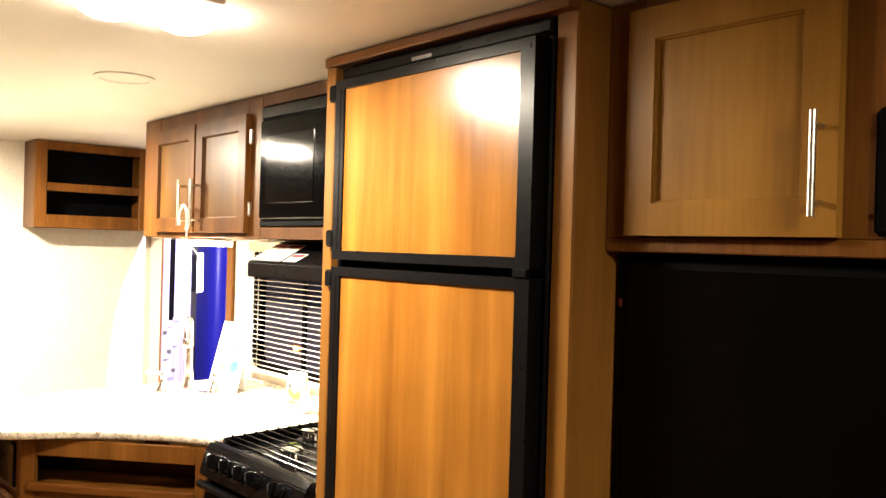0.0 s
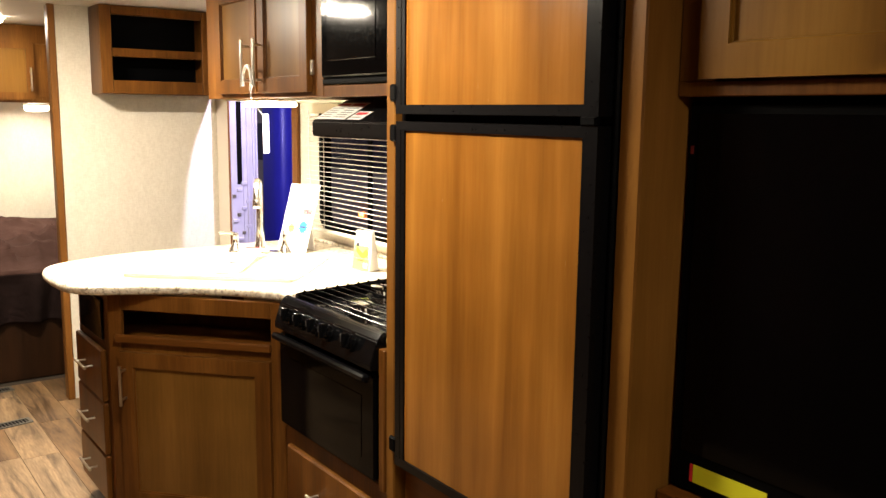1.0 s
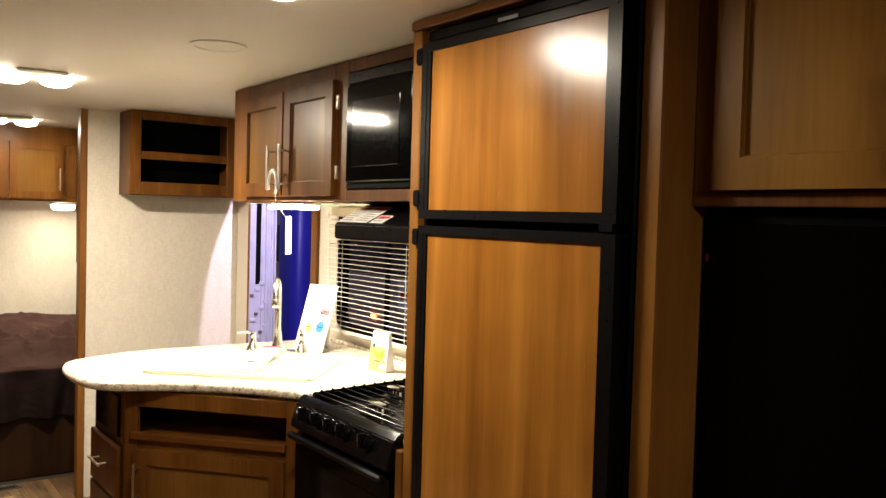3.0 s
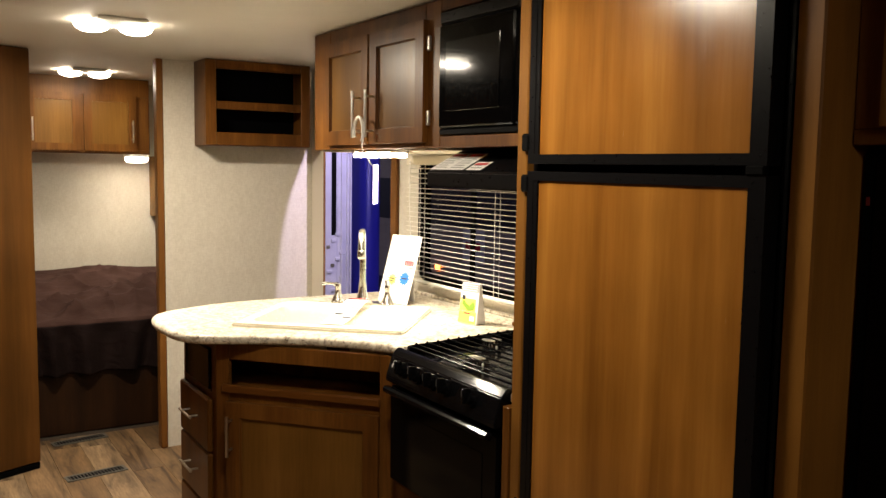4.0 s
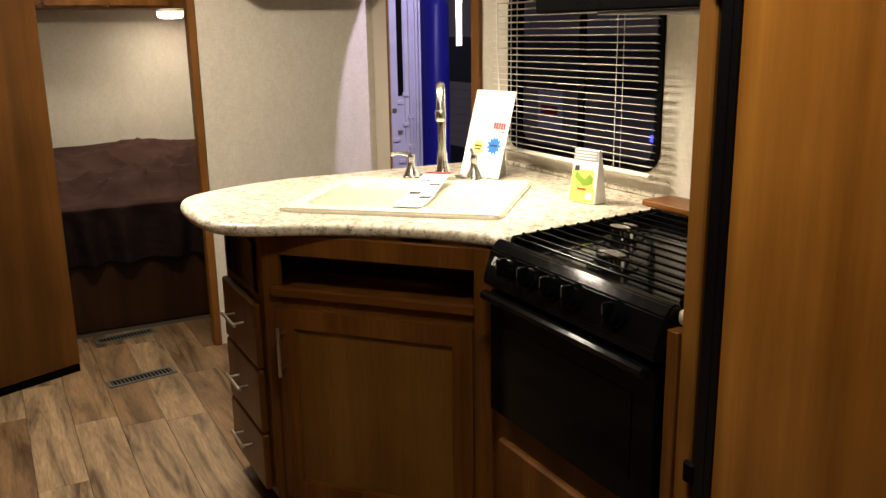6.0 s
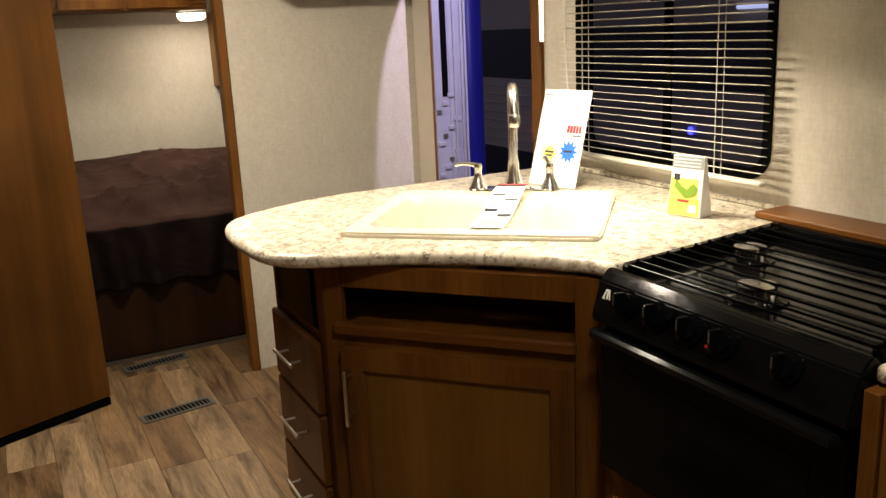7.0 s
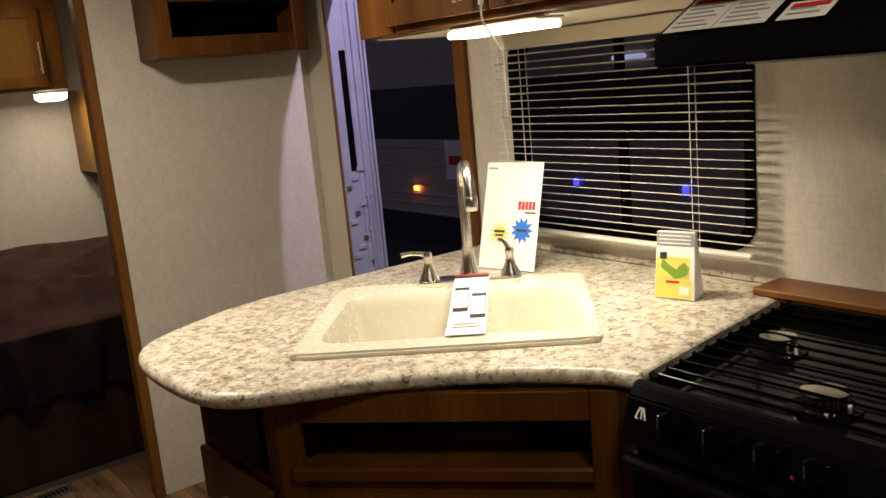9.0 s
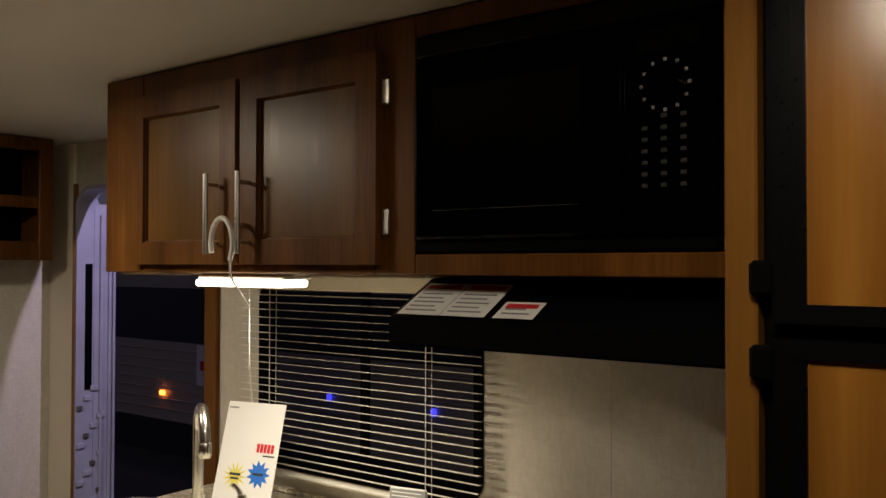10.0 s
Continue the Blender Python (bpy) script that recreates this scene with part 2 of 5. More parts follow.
LIT = glow("lamp_diffuser", (1.0, 0.86, 0.66), 14.0)
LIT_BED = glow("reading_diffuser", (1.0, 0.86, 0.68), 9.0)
LIT_CEIL = glow("ceiling_diffuser", (1.0, 0.86, 0.66), 26.0)
ORANGE = glow("orange_marker_lens", (1.0, 0.22, 0.03), 14.0)
BLUE_LED = glow("blue_led_lens", (0.05, 0.05, 1.0), 5.0)
WHITE_LED = glow("pale_lamp_lens", (0.6, 0.65, 1.0), 1.2)


def pane():
    m, nt, b = nodes_of("window_glass")
    b.inputs["Base Color"].default_value = (0.55, 0.56, 0.60, 1)
    b.inputs["Roughness"].default_value = 0.02
    b.inputs["Transmission Weight"].default_value = 1.0
    b.inputs["IOR"].default_value = 1.1
    return m


PANE = pane()

# ---- builders ----
PLACE = {}


def thing(name, at, label="", category="", group="", kind="", rz=0.0):
    """An Empty at the thing's base that carries its parts."""
    ob = new(name)
    ob.empty_display_size = 0.05
    m = pose(*at, 0, 0, rz)
    ob.matrix_world = m
    PLACE[ob] = m
    return tagged(ob, label, category, group, kind)


def part(name, bm, material, parent=None, label="", local=False, smooth=False, kind=""):
    """Links a bmesh as one mesh object under a thing or a part."""
    if parent is not None and not local:
        bmesh.ops.transform(bm, matrix=PLACE[parent].inverted(), verts=bm.verts)
    bmesh.ops.recalc_face_normals(bm, faces=bm.faces)
    me = bpy.data.meshes.new(name)
    bm.to_mesh(me)
    bm.free()
    me.materials.append(material)
    if smooth:
        me.shade_smooth()
        me.set_sharp_from_angle(angle=radians(40))
    ob = new(name, me)
    if parent is not None:
        ob.parent = parent
        PLACE[ob] = PLACE[parent]
    return tagged(ob, label, "", "", kind)


def structure(name, bm, material, label, category):
    ob = part(name, bm, material)
    PLACE[ob] = Matrix.Identity(4)
    return tagged(ob, label, category, "", "structure")


def block(a, b, bev=0.0, bm=None, seg=1):
    """A box between two corners, its edges rounded by bev."""
    own = bmesh.new()
    lo = [min(p, q) for p, q in zip(a, b)]
    hi = [max(p, q) for p, q in zip(a, b)]
    vs = [own.verts.new((x, y, z)) for x in (lo[0], hi[0]) for y in (lo[1], hi[1]) for z in (lo[2], hi[2])]
    for f in ((0, 1, 3, 2), (4, 6, 7, 5), (0, 4, 5, 1), (2, 3, 7, 6), (0, 2, 6, 4), (1, 5, 7, 3)):
        own.faces.new([vs[i] for i in f])
    if bev:
        bmesh.ops.bevel(own, geom=own.edges[:], offset=bev, segments=seg, affect="EDGES", profile=0.5)
    if bm is None:
        return own
    me = bpy.data.meshes.new("tmp")
    own.to_mesh(me)
    own.free()
    bm.from_mesh(me)
    bpy.data.meshes.remove(me)
    return bm


def rod(a, b, r, bm=None, sides=12, r2=None):
    own = bm or bmesh.new()
    a, b = Vector(a), Vector(b)
    q = (b - a).to_track_quat("Z", "Y").to_matrix().to_4x4()
    bmesh.ops.create_cone(own, cap_ends=True, segments=sides, radius1=r, radius2=r if r2 is None else r2, depth=(b - a).length,
                          matrix=Matrix.Translation((a + b) / 2) @ q)
    return own


def tube(points, r, bm=None, sides=10):
    """A round bar along a smooth line of points."""
    own = bm or bmesh.new()
    pts = [Vector(p) for p in points]
    rings, up = [], None
    for i, p in enumerate(pts):
        d = (pts[min(i + 1, len(pts) - 1)] - pts[max(i - 1, 0)]).normalized()
        if up is None:
            up = d.orthogonal().normalized()
        up = (up - d * up.dot(d)).normalized()
        side = d.cross(up)
        rr = r[i] if isinstance(r, (list, tuple)) else r
        rings.append([own.verts.new(p + rr * (math.cos(2 * math.pi * k / sides) * up + math.sin(2 * math.pi * k / sides) * side)) for k in range(sides)])
    for s, e in zip(rings, rings[1:]):
        for k in range(sides):
            own.faces.new((s[k], s[(k + 1) % sides], e[(k + 1) % sides], e[k]))
    own.faces.new(rings[0][::-1])
    own.faces.new(rings[-1])
    return own


def lathe(profile, at=(0, 0, 0), sides=24, bm=None):
    """A turned shape from (radius, height) pairs."""
    own = bm or bmesh.new()
    rings = []
    for r, z in profile:
        rings.append([own.verts.new((at[0] + r * math.cos(2 * math.pi * k / sides), at[1] + r * math.sin(2 * math.pi * k / sides), at[2] + z)) for k in range(sides)])
    for s, e in zip(rings, rings[1:]):
        for k in range(sides):
            own.faces.new((s[k], s[(k + 1) % sides], e[(k + 1) % sides], e[k]))
    own.faces.new(rings[0][::-1])
    own.faces.new(rings[-1])
    return own


def slab(outline, z0, z1, bev=0.0, seg=3, bm=None):
    """A plate of an outline in plan, with rounded upper and lower edges."""
    own = bmesh.new()
    lo = [own.verts.new((x, y, z0)) for x, y in outline]
    hi = [own.verts.new((x, y, z1)) for x, y in outline]
    n = len(outline)
    own.faces.new(lo[::-1])
    own.faces.new(hi)
    for i in range(n):
        own.faces.new((lo[i], lo[(i + 1) % n], hi[(i + 1) % n], hi[i]))
    if bev:
        es = [e for e in own.edges if abs(e.verts[0].co.z - e.verts[1].co.z) < 1e-6]
        bmesh.ops.bevel(own, geom=es, offset=bev, segments=seg, affect="EDGES", profile=0.5)
    if bm is None:
        return own
    me = bpy.data.meshes.new("tmp")
    own.to_mesh(me)
    own.free()
    bm.from_mesh(me)
    bpy.data.meshes.remove(me)
    return bm


def curve_through(points, steps=6):
    """Catmull-Rom points through the given ones."""
    out = []
    n = len(points)
    for i in range(n - 1):
        p0, p1, p2, p3 = (Vector(points[max(0, min(n - 1, j))]) for j in (i - 1, i, i + 1, i + 2))
        for k in range(steps):
            t = k / steps
            out.append(0.5 * (2 * p1 + (p2 - p0) * t + (2 * p0 - 5 * p1 + 4 * p2 - p3) * t * t + (3 * p1 - p0 - 3 * p2 + p3) * t ** 3))
    out.append(Vector(points[-1]))
    return out


def rounded(x0, y0, x1, y1, r, steps=6):
    """A rounded rectangle's outline."""
    pts = []
    for cx, cy, a0 in ((x1 - r, y1 - r, 0), (x0 + r, y1 - r, 90), (x0 + r, y0 + r, 180), (x1 - r, y0 + r, 270)):
        for k in range(steps + 1):
            a = radians(a0 + 90 * k / steps)
            pts.append((cx + r * math.cos(a), cy + r * math.sin(a)))
    return pts


def ring_wall(outer, inner, depth0, depth1, axis, bm=None):
    """A flat plate with a hole; both outlines have the same count of points. axis: the plate's normal."""
    own = bm or bmesh.new()

    def put(p, d):
        return {"y": (p[0], d, p[1]), "z": (p[0], p[1], d), "x": (d, p[0], p[1])}[axis]
    loops = [[own.verts.new(put(p, d)) for p in o] for o in (outer, inner) for d in (depth0, depth1)]
    oa, ob_, ia, ib = loops
    n = len(outer)
    for i in range(n):
        j = (i + 1) % n
        own.faces.new((oa[i], oa[j], ia[j], ia[i]))
        own.faces.new((ob_[j], ob_[i], ib[i], ib[j]))
        own.faces.new((oa[j], oa[i], ob_[i], ob_[j]))
        own.faces.new((ia[i], ia[j], ib[j], ib[i]))
    return own


def square_ring(x0, y0, x1, y1, steps=6):
    """The outline of a rectangle with as many points as rounded() gives."""
    pts = []
    for cx, cy in ((x1, y1), (x0, y1), (x0, y0), (x1, y0)):
        pts += [(cx, cy)] * (steps + 1)
    return pts


def frame_ring(x0, z0, x1, z1, rail, y0, y1, bev=0.003, wide=None):
    """A rectangular frame in one piece, facing -y; wide: the width of its right side."""
    bm = ring_wall([(x1, z1), (x0, z1), (x0, z0), (x1, z0)],
                   [(x1 - (wide or rail), z1 - rail), (x0 + rail, z1 - rail), (x0 + rail, z0 + rail), (x1 - (wide or rail), z0 + rail)], y0, y1, "y")
    bmesh.ops.bevel(bm, geom=[e for e in bm.edges if max(v.co.y for v in e.verts) < max(y0, y1) - 1e-5 and e.is_manifold
                              and e.calc_face_angle(0) > 0.5], offset=bev, segments=2, affect="EDGES")
    return bm


def bar_handle(parent, name, a, b, out, r=0.005):
    """A bar pull between a and b on two feet, out: the way off the face."""
    a, b, out = Vector(a), Vector(b), Vector(out)
    d = (b - a).normalized()
    bm = rod(a + out, b + out, r)
    for p in (a + d * 0.022, b - d * 0.022):
        rod(p, p + out, r * 0.8, bm)
    return part(name, bm, NICKEL, parent, "brushed nickel bar handle", smooth=True)


def panel_door(parent, x0, z0, x1, z1, y, rail=0.055, frame_mat=None, panel_mat=None, thick=0.02, name="door", label=""):
    """A framed cabinet door facing -y: stiles, rails and a recessed panel with a raised bead."""
    frame_mat, panel_mat = frame_mat or CABINET, panel_mat or GLAZED
    bm = frame_ring(x0, z0, x1, z1, rail, y - thick, y)
    door = part(name, bm, frame_mat, parent, label)
    part("panel", block((x0 + rail - 0.004, y - thick + 0.011, z0 + rail - 0.004), (x1 - rail + 0.004, y - 0.002, z1 - rail + 0.004)), panel_mat, door)
    bead = bmesh.new()
    i = rail
    for a, b in (((x0 + i, z0 + i), (x0 + i, z1 - i)), ((x1 - i, z0 + i), (x1 - i, z1 - i)), ((x0 + i, z0 + i), (x1 - i, z0 + i)), ((x0 + i, z1 - i), (x1 - i, z1 - i))):
        rod((a[0], y - thick + 0.009, a[1]), (b[0], y - thick + 0.009, b[1]), 0.0045, bead, 8)
    part("bead", bead, frame_mat, door)
    return door


# ---- the shell ----
NY, SY, EX, PX, HX, TOP = 1.91, -0.52, 3.0, -4.18, -5.75, 2.0
WX0, WX1, WZ0, WZ1 = -3.015, -2.236, 0.985, 1.515
DX0, DX1, DZ1 = -4.015, -3.26, 1.84

floor = structure("floor", block((HX - 0.1, SY - 0.1, -0.08), (EX + 0.1, NY + 0.1, -0.006)), SUBFLOOR, "brown wood-look vinyl plank floor of a travel trailer", "floor")
structure("ceiling", block((HX - 0.1, SY - 0.1, TOP), (EX + 0.1, NY + 0.1, TOP + 0.06)), CEILING, "off-white vinyl trailer ceiling", "ceiling")

bm = bmesh.new()
block((HX - 0.1, NY, 0), (DX0 - 0.001, NY + 0.05, TOP), 0, bm)
ring_wall(square_ring(DX0, 0.0, DX1 + 0.06, TOP), rounded(DX0 + 0.012, 0.001, DX1, DZ1, 0.09), NY, NY + 0.05, "y", bm)
ring_wall(square_ring(DX1 + 0.061, 0.0, -1.9, TOP), rounded(WX0, WZ0, WX1, WZ1, 0.06), NY, NY + 0.05, "y", bm)
block((-1.899, NY, 0), (EX + 0.1, NY + 0.05, TOP), 0, bm)
structure("wall_north", bm, WALL, "beige linen-textured wallpaper on the kitchen wall", "wall")
# south and east walls are out of view; their dark wood is made up
structure("wall_south", block((HX - 0.1, SY - 0.05, 0), (EX + 0.1, SY, TOP)), UNSEEN_WALL_WOOD, "unseen side wall, dark wood colour to cut reflections", "wall")
structure("wall_east", block((EX, SY, 0), (EX + 0.05, NY, TOP)), UNSEEN_WALL_WOOD, "unseen end wall, dark wood colour to cut reflections", "wall")
structure("wall_west", block((HX - 0.05, SY, 0), (HX, NY, TOP)), WALL, "beige wallpaper behind the bed", "wall")
bm = block((PX - 0.04, 1.085, 0), (PX, NY - 0.001, TOP - 0.001))
structure("wall_partition", bm, WALL, "beige linen-textured wallpaper on the bedroom partition", "wall")
bm = bmesh.new()
block((PX - 0.05, 1.05, 0), (PX + 0.012, 1.084, TOP - 0.002), 0.004, bm)
structure("trim_partition", bm, TRIM_WOOD, "brown wooden edge trim of the bedroom doorway", "trim")
bm = bmesh.new()
block((PX + 0.002, NY - 0.016, 0), (DX0 - 0.0015, NY - 0.001, TOP - 0.002), 0.003, bm)
structure("trim_corner", bm, CREAM, "beige corner panel beside the entry door", "trim")
bm = bmesh.new()
block((DX0 - 0.001, NY - 0.02, 0), (DX0 + 0.006, NY - 0.001, DZ1 + 0.01), 0.002, bm)
block((DX1, NY - 0.02, 0), (DX1 + 0.055, NY - 0.001, TOP - 0.002), 0.003, bm)
structure("trim_door", bm, TRIM_WOOD, "brown wooden trim beside the entry door", "trim")

# the slanted panel of the bathroom, from the doorway towards the aisle
d = Vector((0.395, -0.919))
n = Vector((0.919, 0.395))
bm = bmesh.new()
a, e = Vector((-4.16, 0.475)), Vector((-4.16, 0.475)) + d * 1.05
o = [a, e, e - n * 0.035, a - n * 0.035]
slab([(p.x, p.y) for p in o], 0.035, TOP - 0.004, 0.003, 1, bm)
bath = thing("bathroom_door", (-4.0, 0.1, 0), "brown wood-grain bathroom door panel beside the bedroom doorway", "door", kind="structure")
part("panel", bm, BATH_WOOD, bath)
# black strip stands in for the dark gap below the door
o = [a + n * -0.004, e + n * -0.004, e - n * 0.03, a - n * 0.03]
part("gap_shade", slab([(p.x, p.y) for p in o], 0.0, 0.03), BLACK_MATT, bath, "black strip for the shade in the gap under the door")
structure("wall_bath", block((PX - 0.04, SY, 0), (PX, 0.44, TOP - 0.001)), WALL, "beige wall beside the bedroom doorway", "wall")

# ---- fridge and its surround ----
FY = 1.27
sur = thing("refrigerator_cabinet", (-1.0, 1.55, 0), "brown wood surround of the refrigerator, floor to ceiling", "cabinet")
part("side_panel", block((-1.425, FY - 0.03, 0), (-1.386, NY - 0.002, 1.973), 0.003), SURROUND, sur)
part("side_panel", block((-0.695 + 0.022, FY - 0.002, 0), (-0.618, NY - 0.002, TOP - 0.003), 0.004), SURROUND, sur)
part("lower_panel", block((-1.3845, FY + 0.004, 0.10), (-0.675, FY + 0.022, 0.57), 0.003), RAIL, sur)
part("crown_rail", block((-1.427, FY - 0.036, 1.974), (-0.614, FY + 0.0, TOP - 0.003), 0.003), RAIL, sur)
part("kick", block((-1.384, FY + 0.05, 0.0), (-0.675, FY + 0.06, 0.098)), BLACK_MATT, sur)
fr = thing("refrigerator", (-1.03, 1.55, 0.575), "black-framed refrigerator with wood-grain door panels", "refrigerator")
bm = bmesh.new()
block((-1.384, FY + 0.02, 0.575), (-0.672, 1.86, 1.995), 0, bm)
part("body", bm, BLACK_MATT, fr)
bm = bmesh.new()
block((-1.3845, FY - 0.012, 1.94), (-0.675, FY + 0.018, 1.972), 0.006, bm)
part("top_trim", bm, BLACK_SATIN, fr, "satin black top vent trim")
bm = bmesh.new()
block((-1.3845, FY - 0.012, 0.577), (-1.3675, FY + 0.018, 1.938), 0.004, bm)
part("frame_side", bm, BLACK_SATIN, fr)
bm = bmesh.new()
block((-0.688, FY - 0.006, 0.577), (-0.675, FY + 0.018, 1.938), 0.004, bm)
part("frame_side", bm, BLACK_SATIN, fr)
for nm, z0, z1 in (("freezer_door", 1.492, 1.932), ("lower_door", 0.585, 1.474)):
    y0 = FY - 0.041
    bm = frame_ring(-1.366, z0, -0.690, z1, 0.022, y0, FY + 0.012, 0.005, 0.038)
    block((-1.345, y0 + 0.001, z0 + 0.022), (-1.329, FY + 0.01, z1 - 0.022), 0, bm)
    dr = part(nm, bm, BLACK_SATIN, fr, "black door frame")
    part("panel", block((-1.33, y0 + 0.006, z0 + 0.018), (-0.725, FY + 0.008, z1 - 0.018)), FRIDGE_WOOD, dr, "golden wood-grain door panel")
    for hz in (z0 + 0.03, z1 - 0.05):
        part("hinge", block((-1.393, y0 - 0.003, hz), (-1.362, y0 + 0.0095, hz + 0.042), 0.005), BLACK_MATT, dr, "black hinge cover")
part("maker_bar", block((-1.10, FY - 0.0135, 1.948), (-1.03, FY - 0.0115, 1.956)), GREY, fr, "small pale maker's bar")
part("grip", block((-0.733, FY - 0.046, 1.474), (-0.692, FY - 0.03, 1.492), 0.003), BLACK_MATT, fr, "black handle grip")

# ---- television corner ----
TY = 1.36
ent = thing("media_cabinet", (-0.1, 1.6, 0), "brown maple media cabinet with a television niche", "cabinet")
bm = bmesh.new()
block((-0.616, TY, 1.53), (0.5, TY + 0.02, 1.557), 0.002, bm)
block((-0.616, TY + 0.0005, 1.557), (-0.535, TY + 0.02, TOP - 0.003), 0.002, bm)
block((-0.175, TY + 0.0005, 1.557), (0.5, TY + 0.02, TOP - 0.003), 0.002, bm)
block((-0.535, TY + 0.001, 1.965), (-0.175, TY + 0.02, TOP - 0.003), 0.002, bm)
part("face_frame", bm, CABINET, ent)
part("upper_body", block((-0.616, TY + 0.021, 1.531), (0.5, NY - 0.002, TOP - 0.004)), CABINET, ent)
md = panel_door(ent, -0.558, 1.56, -0.165, 1.972, TY - 0.001, 0.058, PALE_DOOR, PALE_DOOR, name="door", label="golden maple cabinet door")
bar_handle(md, "handle", (-0.190, TY - 0.021, 1.59), (-0.190, TY - 0.021, 1.75), (0, -0.03, 0), 0.006)
part("niche_back", block((-0.616, NY - 0.03, 0.767), (0.5, NY - 0.003, 1.529)), BLACK_MATT, ent, "dark niche back")
bm = block((-0.616, TY - 0.004, 0.69), (0.5, NY - 0.031, 0.765), 0.004)
part("shelf", bm, RAIL, ent, "brown wooden shelf")
part("lower_body", block((-0.616, TY + 0.021, 0.09), (0.5, NY - 0.003, 0.689)), CABINET, ent)
for i in range(2):
    x0 = -0.575 + 0.54 * i
    dd = part("drawer", block((x0, TY, 0.50), (x0 + 0.52, TY + 0.02, 0.675), 0.004), PALE_DOOR, ent, "maple drawer front")
    bar_handle(dd, "handle", (x0 + 0.18, TY, 0.59), (x0 + 0.34, TY, 0.59), (0, -0.03, 0))
    panel_door(ent, x0, 0.11, x0 + 0.52, 0.485, TY + 0.02, 0.05)
part("kick", block((-0.616, TY + 0.06, 0), (0.5, TY + 0.07, 0.089)), BLACK_MATT, ent)
part("side_panel", block((0.501, TY, 0), (0.53, NY - 0.003, TOP - 0.003)), CABINET, ent)
tv = thing("television", (-0.05, TY + 0.1, 0.766), "large black television in a wooden niche with a yellow energy label", "television")
part("bezel", block((-0.612, TY + 0.03, 0.768), (0.46, TY + 0.08, 1.522), 0.006), BLACK_MATT, tv)
part("screen", block((-0.585, TY + 0.027, 0.85), (0.437, TY + 0.031, 1.50)), GLASS_BLACK, tv, "glossy black screen")
part("energy_label", block((-0.555, TY + 0.0285, 0.792), (-0.395, TY + 0.0298, 0.828)), LABEL_YELLOW, tv, "yellow energy label strip")
part("label_edge", block((-0.563, TY + 0.0285, 0.792), (-0.556, TY + 0.0298, 0.828)), RED, tv, "red label end")
part("sticker", block((-0.603, TY + 0.0285, 1.425), (-0.596, TY + 0.0295, 1.44)), DIM_RED, tv, "small red sticker")
st = thing("stereo", (-0.03, TY - 0.01, 1.562), "black stereo unit set in the wooden cabinet face", "stereo")
part("case", block((-0.115, TY - 0.014, 1.562), (0.10, TY - 0.001, 1.75), 0.008), BLACK_MATT, st)
part("display", block((-0.08, TY - 0.0155, 1.67), (0.06, TY - 0.0145, 1.72)), GLASS_BLACK, st)
for i in range(4):
    part("button", block((-0.08 + 0.04 * i, TY - 0.017, 1.60), (-0.055 + 0.04 * i, TY - 0.013, 1.615), 0.002), GREY, st)

# ---- overhead kitchen cabinet ----
UY, UX0, UX1, UZ = 1.385, -2.98, -1.427, 1.54
up = thing("overhead_cabinet", (-2.2, 1.64, UZ), "brown wood overhead kitchen cabinet with two framed doors", "cabinet")
bm = bmesh.new()
block((UX0, UY, UZ), (-2.83, UY + 0.02, TOP - 0.003), 0.002, bm)
block((-2.11, UY, UZ + 0.0005), (-2.018, UY + 0.02, TOP - 0.003), 0.002, bm)
block((-2.829, UY + 0.0005, UZ), (-2.111, UY + 0.02, 1.565), 0.002, bm)
block((-2.829, UY + 0.0005, 1.93), (-2.111, UY + 0.02, TOP - 0.003), 0.002, bm)
block((-2.017, UY, UZ + 0.0005), (UX1, UY + 0.02, 1.577), 0.002, bm)
block((-2.017, UY, 1.958), (UX1, UY + 0.02, TOP - 0.003), 0.002, bm)
block((-1.475, UY, 1.578), (UX1, UY + 0.02, 1.957), 0.002, bm)
part("face_frame", bm, CABINET, up)
part("body", block((UX0 + 0.002, UY + 0.021, UZ + 0.002), (-2.02, NY - 0.002, TOP - 0.004)), CABINET, up)
part("microwave_shelf", block((-2.018, UY + 0.021, UZ + 0.002), (UX1, NY - 0.002, 1.575)), CABINET, up)
part("underside", block((-2.96, UY + 0.03, UZ - 0.006), (-2.02, NY - 0.003, UZ + 0.001)), CREAM, up, "cream underside panel")
for x0, x1 in ((-2.848, -2.478), (-2.462, -2.092)):
    dr = panel_door(up, x0, 1.558, x1, 1.942, UY - 0.001, 0.05, CABINET, GLAZED)
    hx = x1 - 0.055 if x0 < -2.6 else x0 + 0.03
    bar_handle(dr, "handle", (hx, UY - 0.021, 1.58), (hx, UY - 0.021, 1.745), (0, -0.03, 0), 0.0055)
for hz in (1.635, 1.868):
    part("hinge", block((-2.088, UY - 0.012, hz - 0.024), (-2.072, UY - 0.001, hz + 0.024), 0.003), NICKEL, up, "nickel hinge")
mw = thing("microwave", (-1.75, UY + 0.2, 1.578), "black built-in microwave oven flush in the overhead cabinet", "microwave")
part("body", block((-2.012, UY + 0.006, 1.58), (-1.48, NY - 0.05, 1.953)), BLACK_MATT, mw)
part("top_vent", block((-2.012, UY - 0.009, 1.916), (-1.48, UY + 0.006, 1.953), 0.004), BLACK_SATIN, mw, "satin black top vent")
md = part("door", block((-2.012, UY - 0.012, 1.60), (-1.625, UY + 0.006, 1.913), 0.006), BLACK, mw)
part("window", block((-1.97, UY - 0.0135, 1.65), (-1.69, UY - 0.0115, 1.86), 0.001), GLASS_BLACK, md, "dark glass window")
part("lower_grille", block((-2.012, UY - 0.008, 1.58), (-1.48, UY + 0.006, 1.597), 0.003), BLACK_MATT, mw)
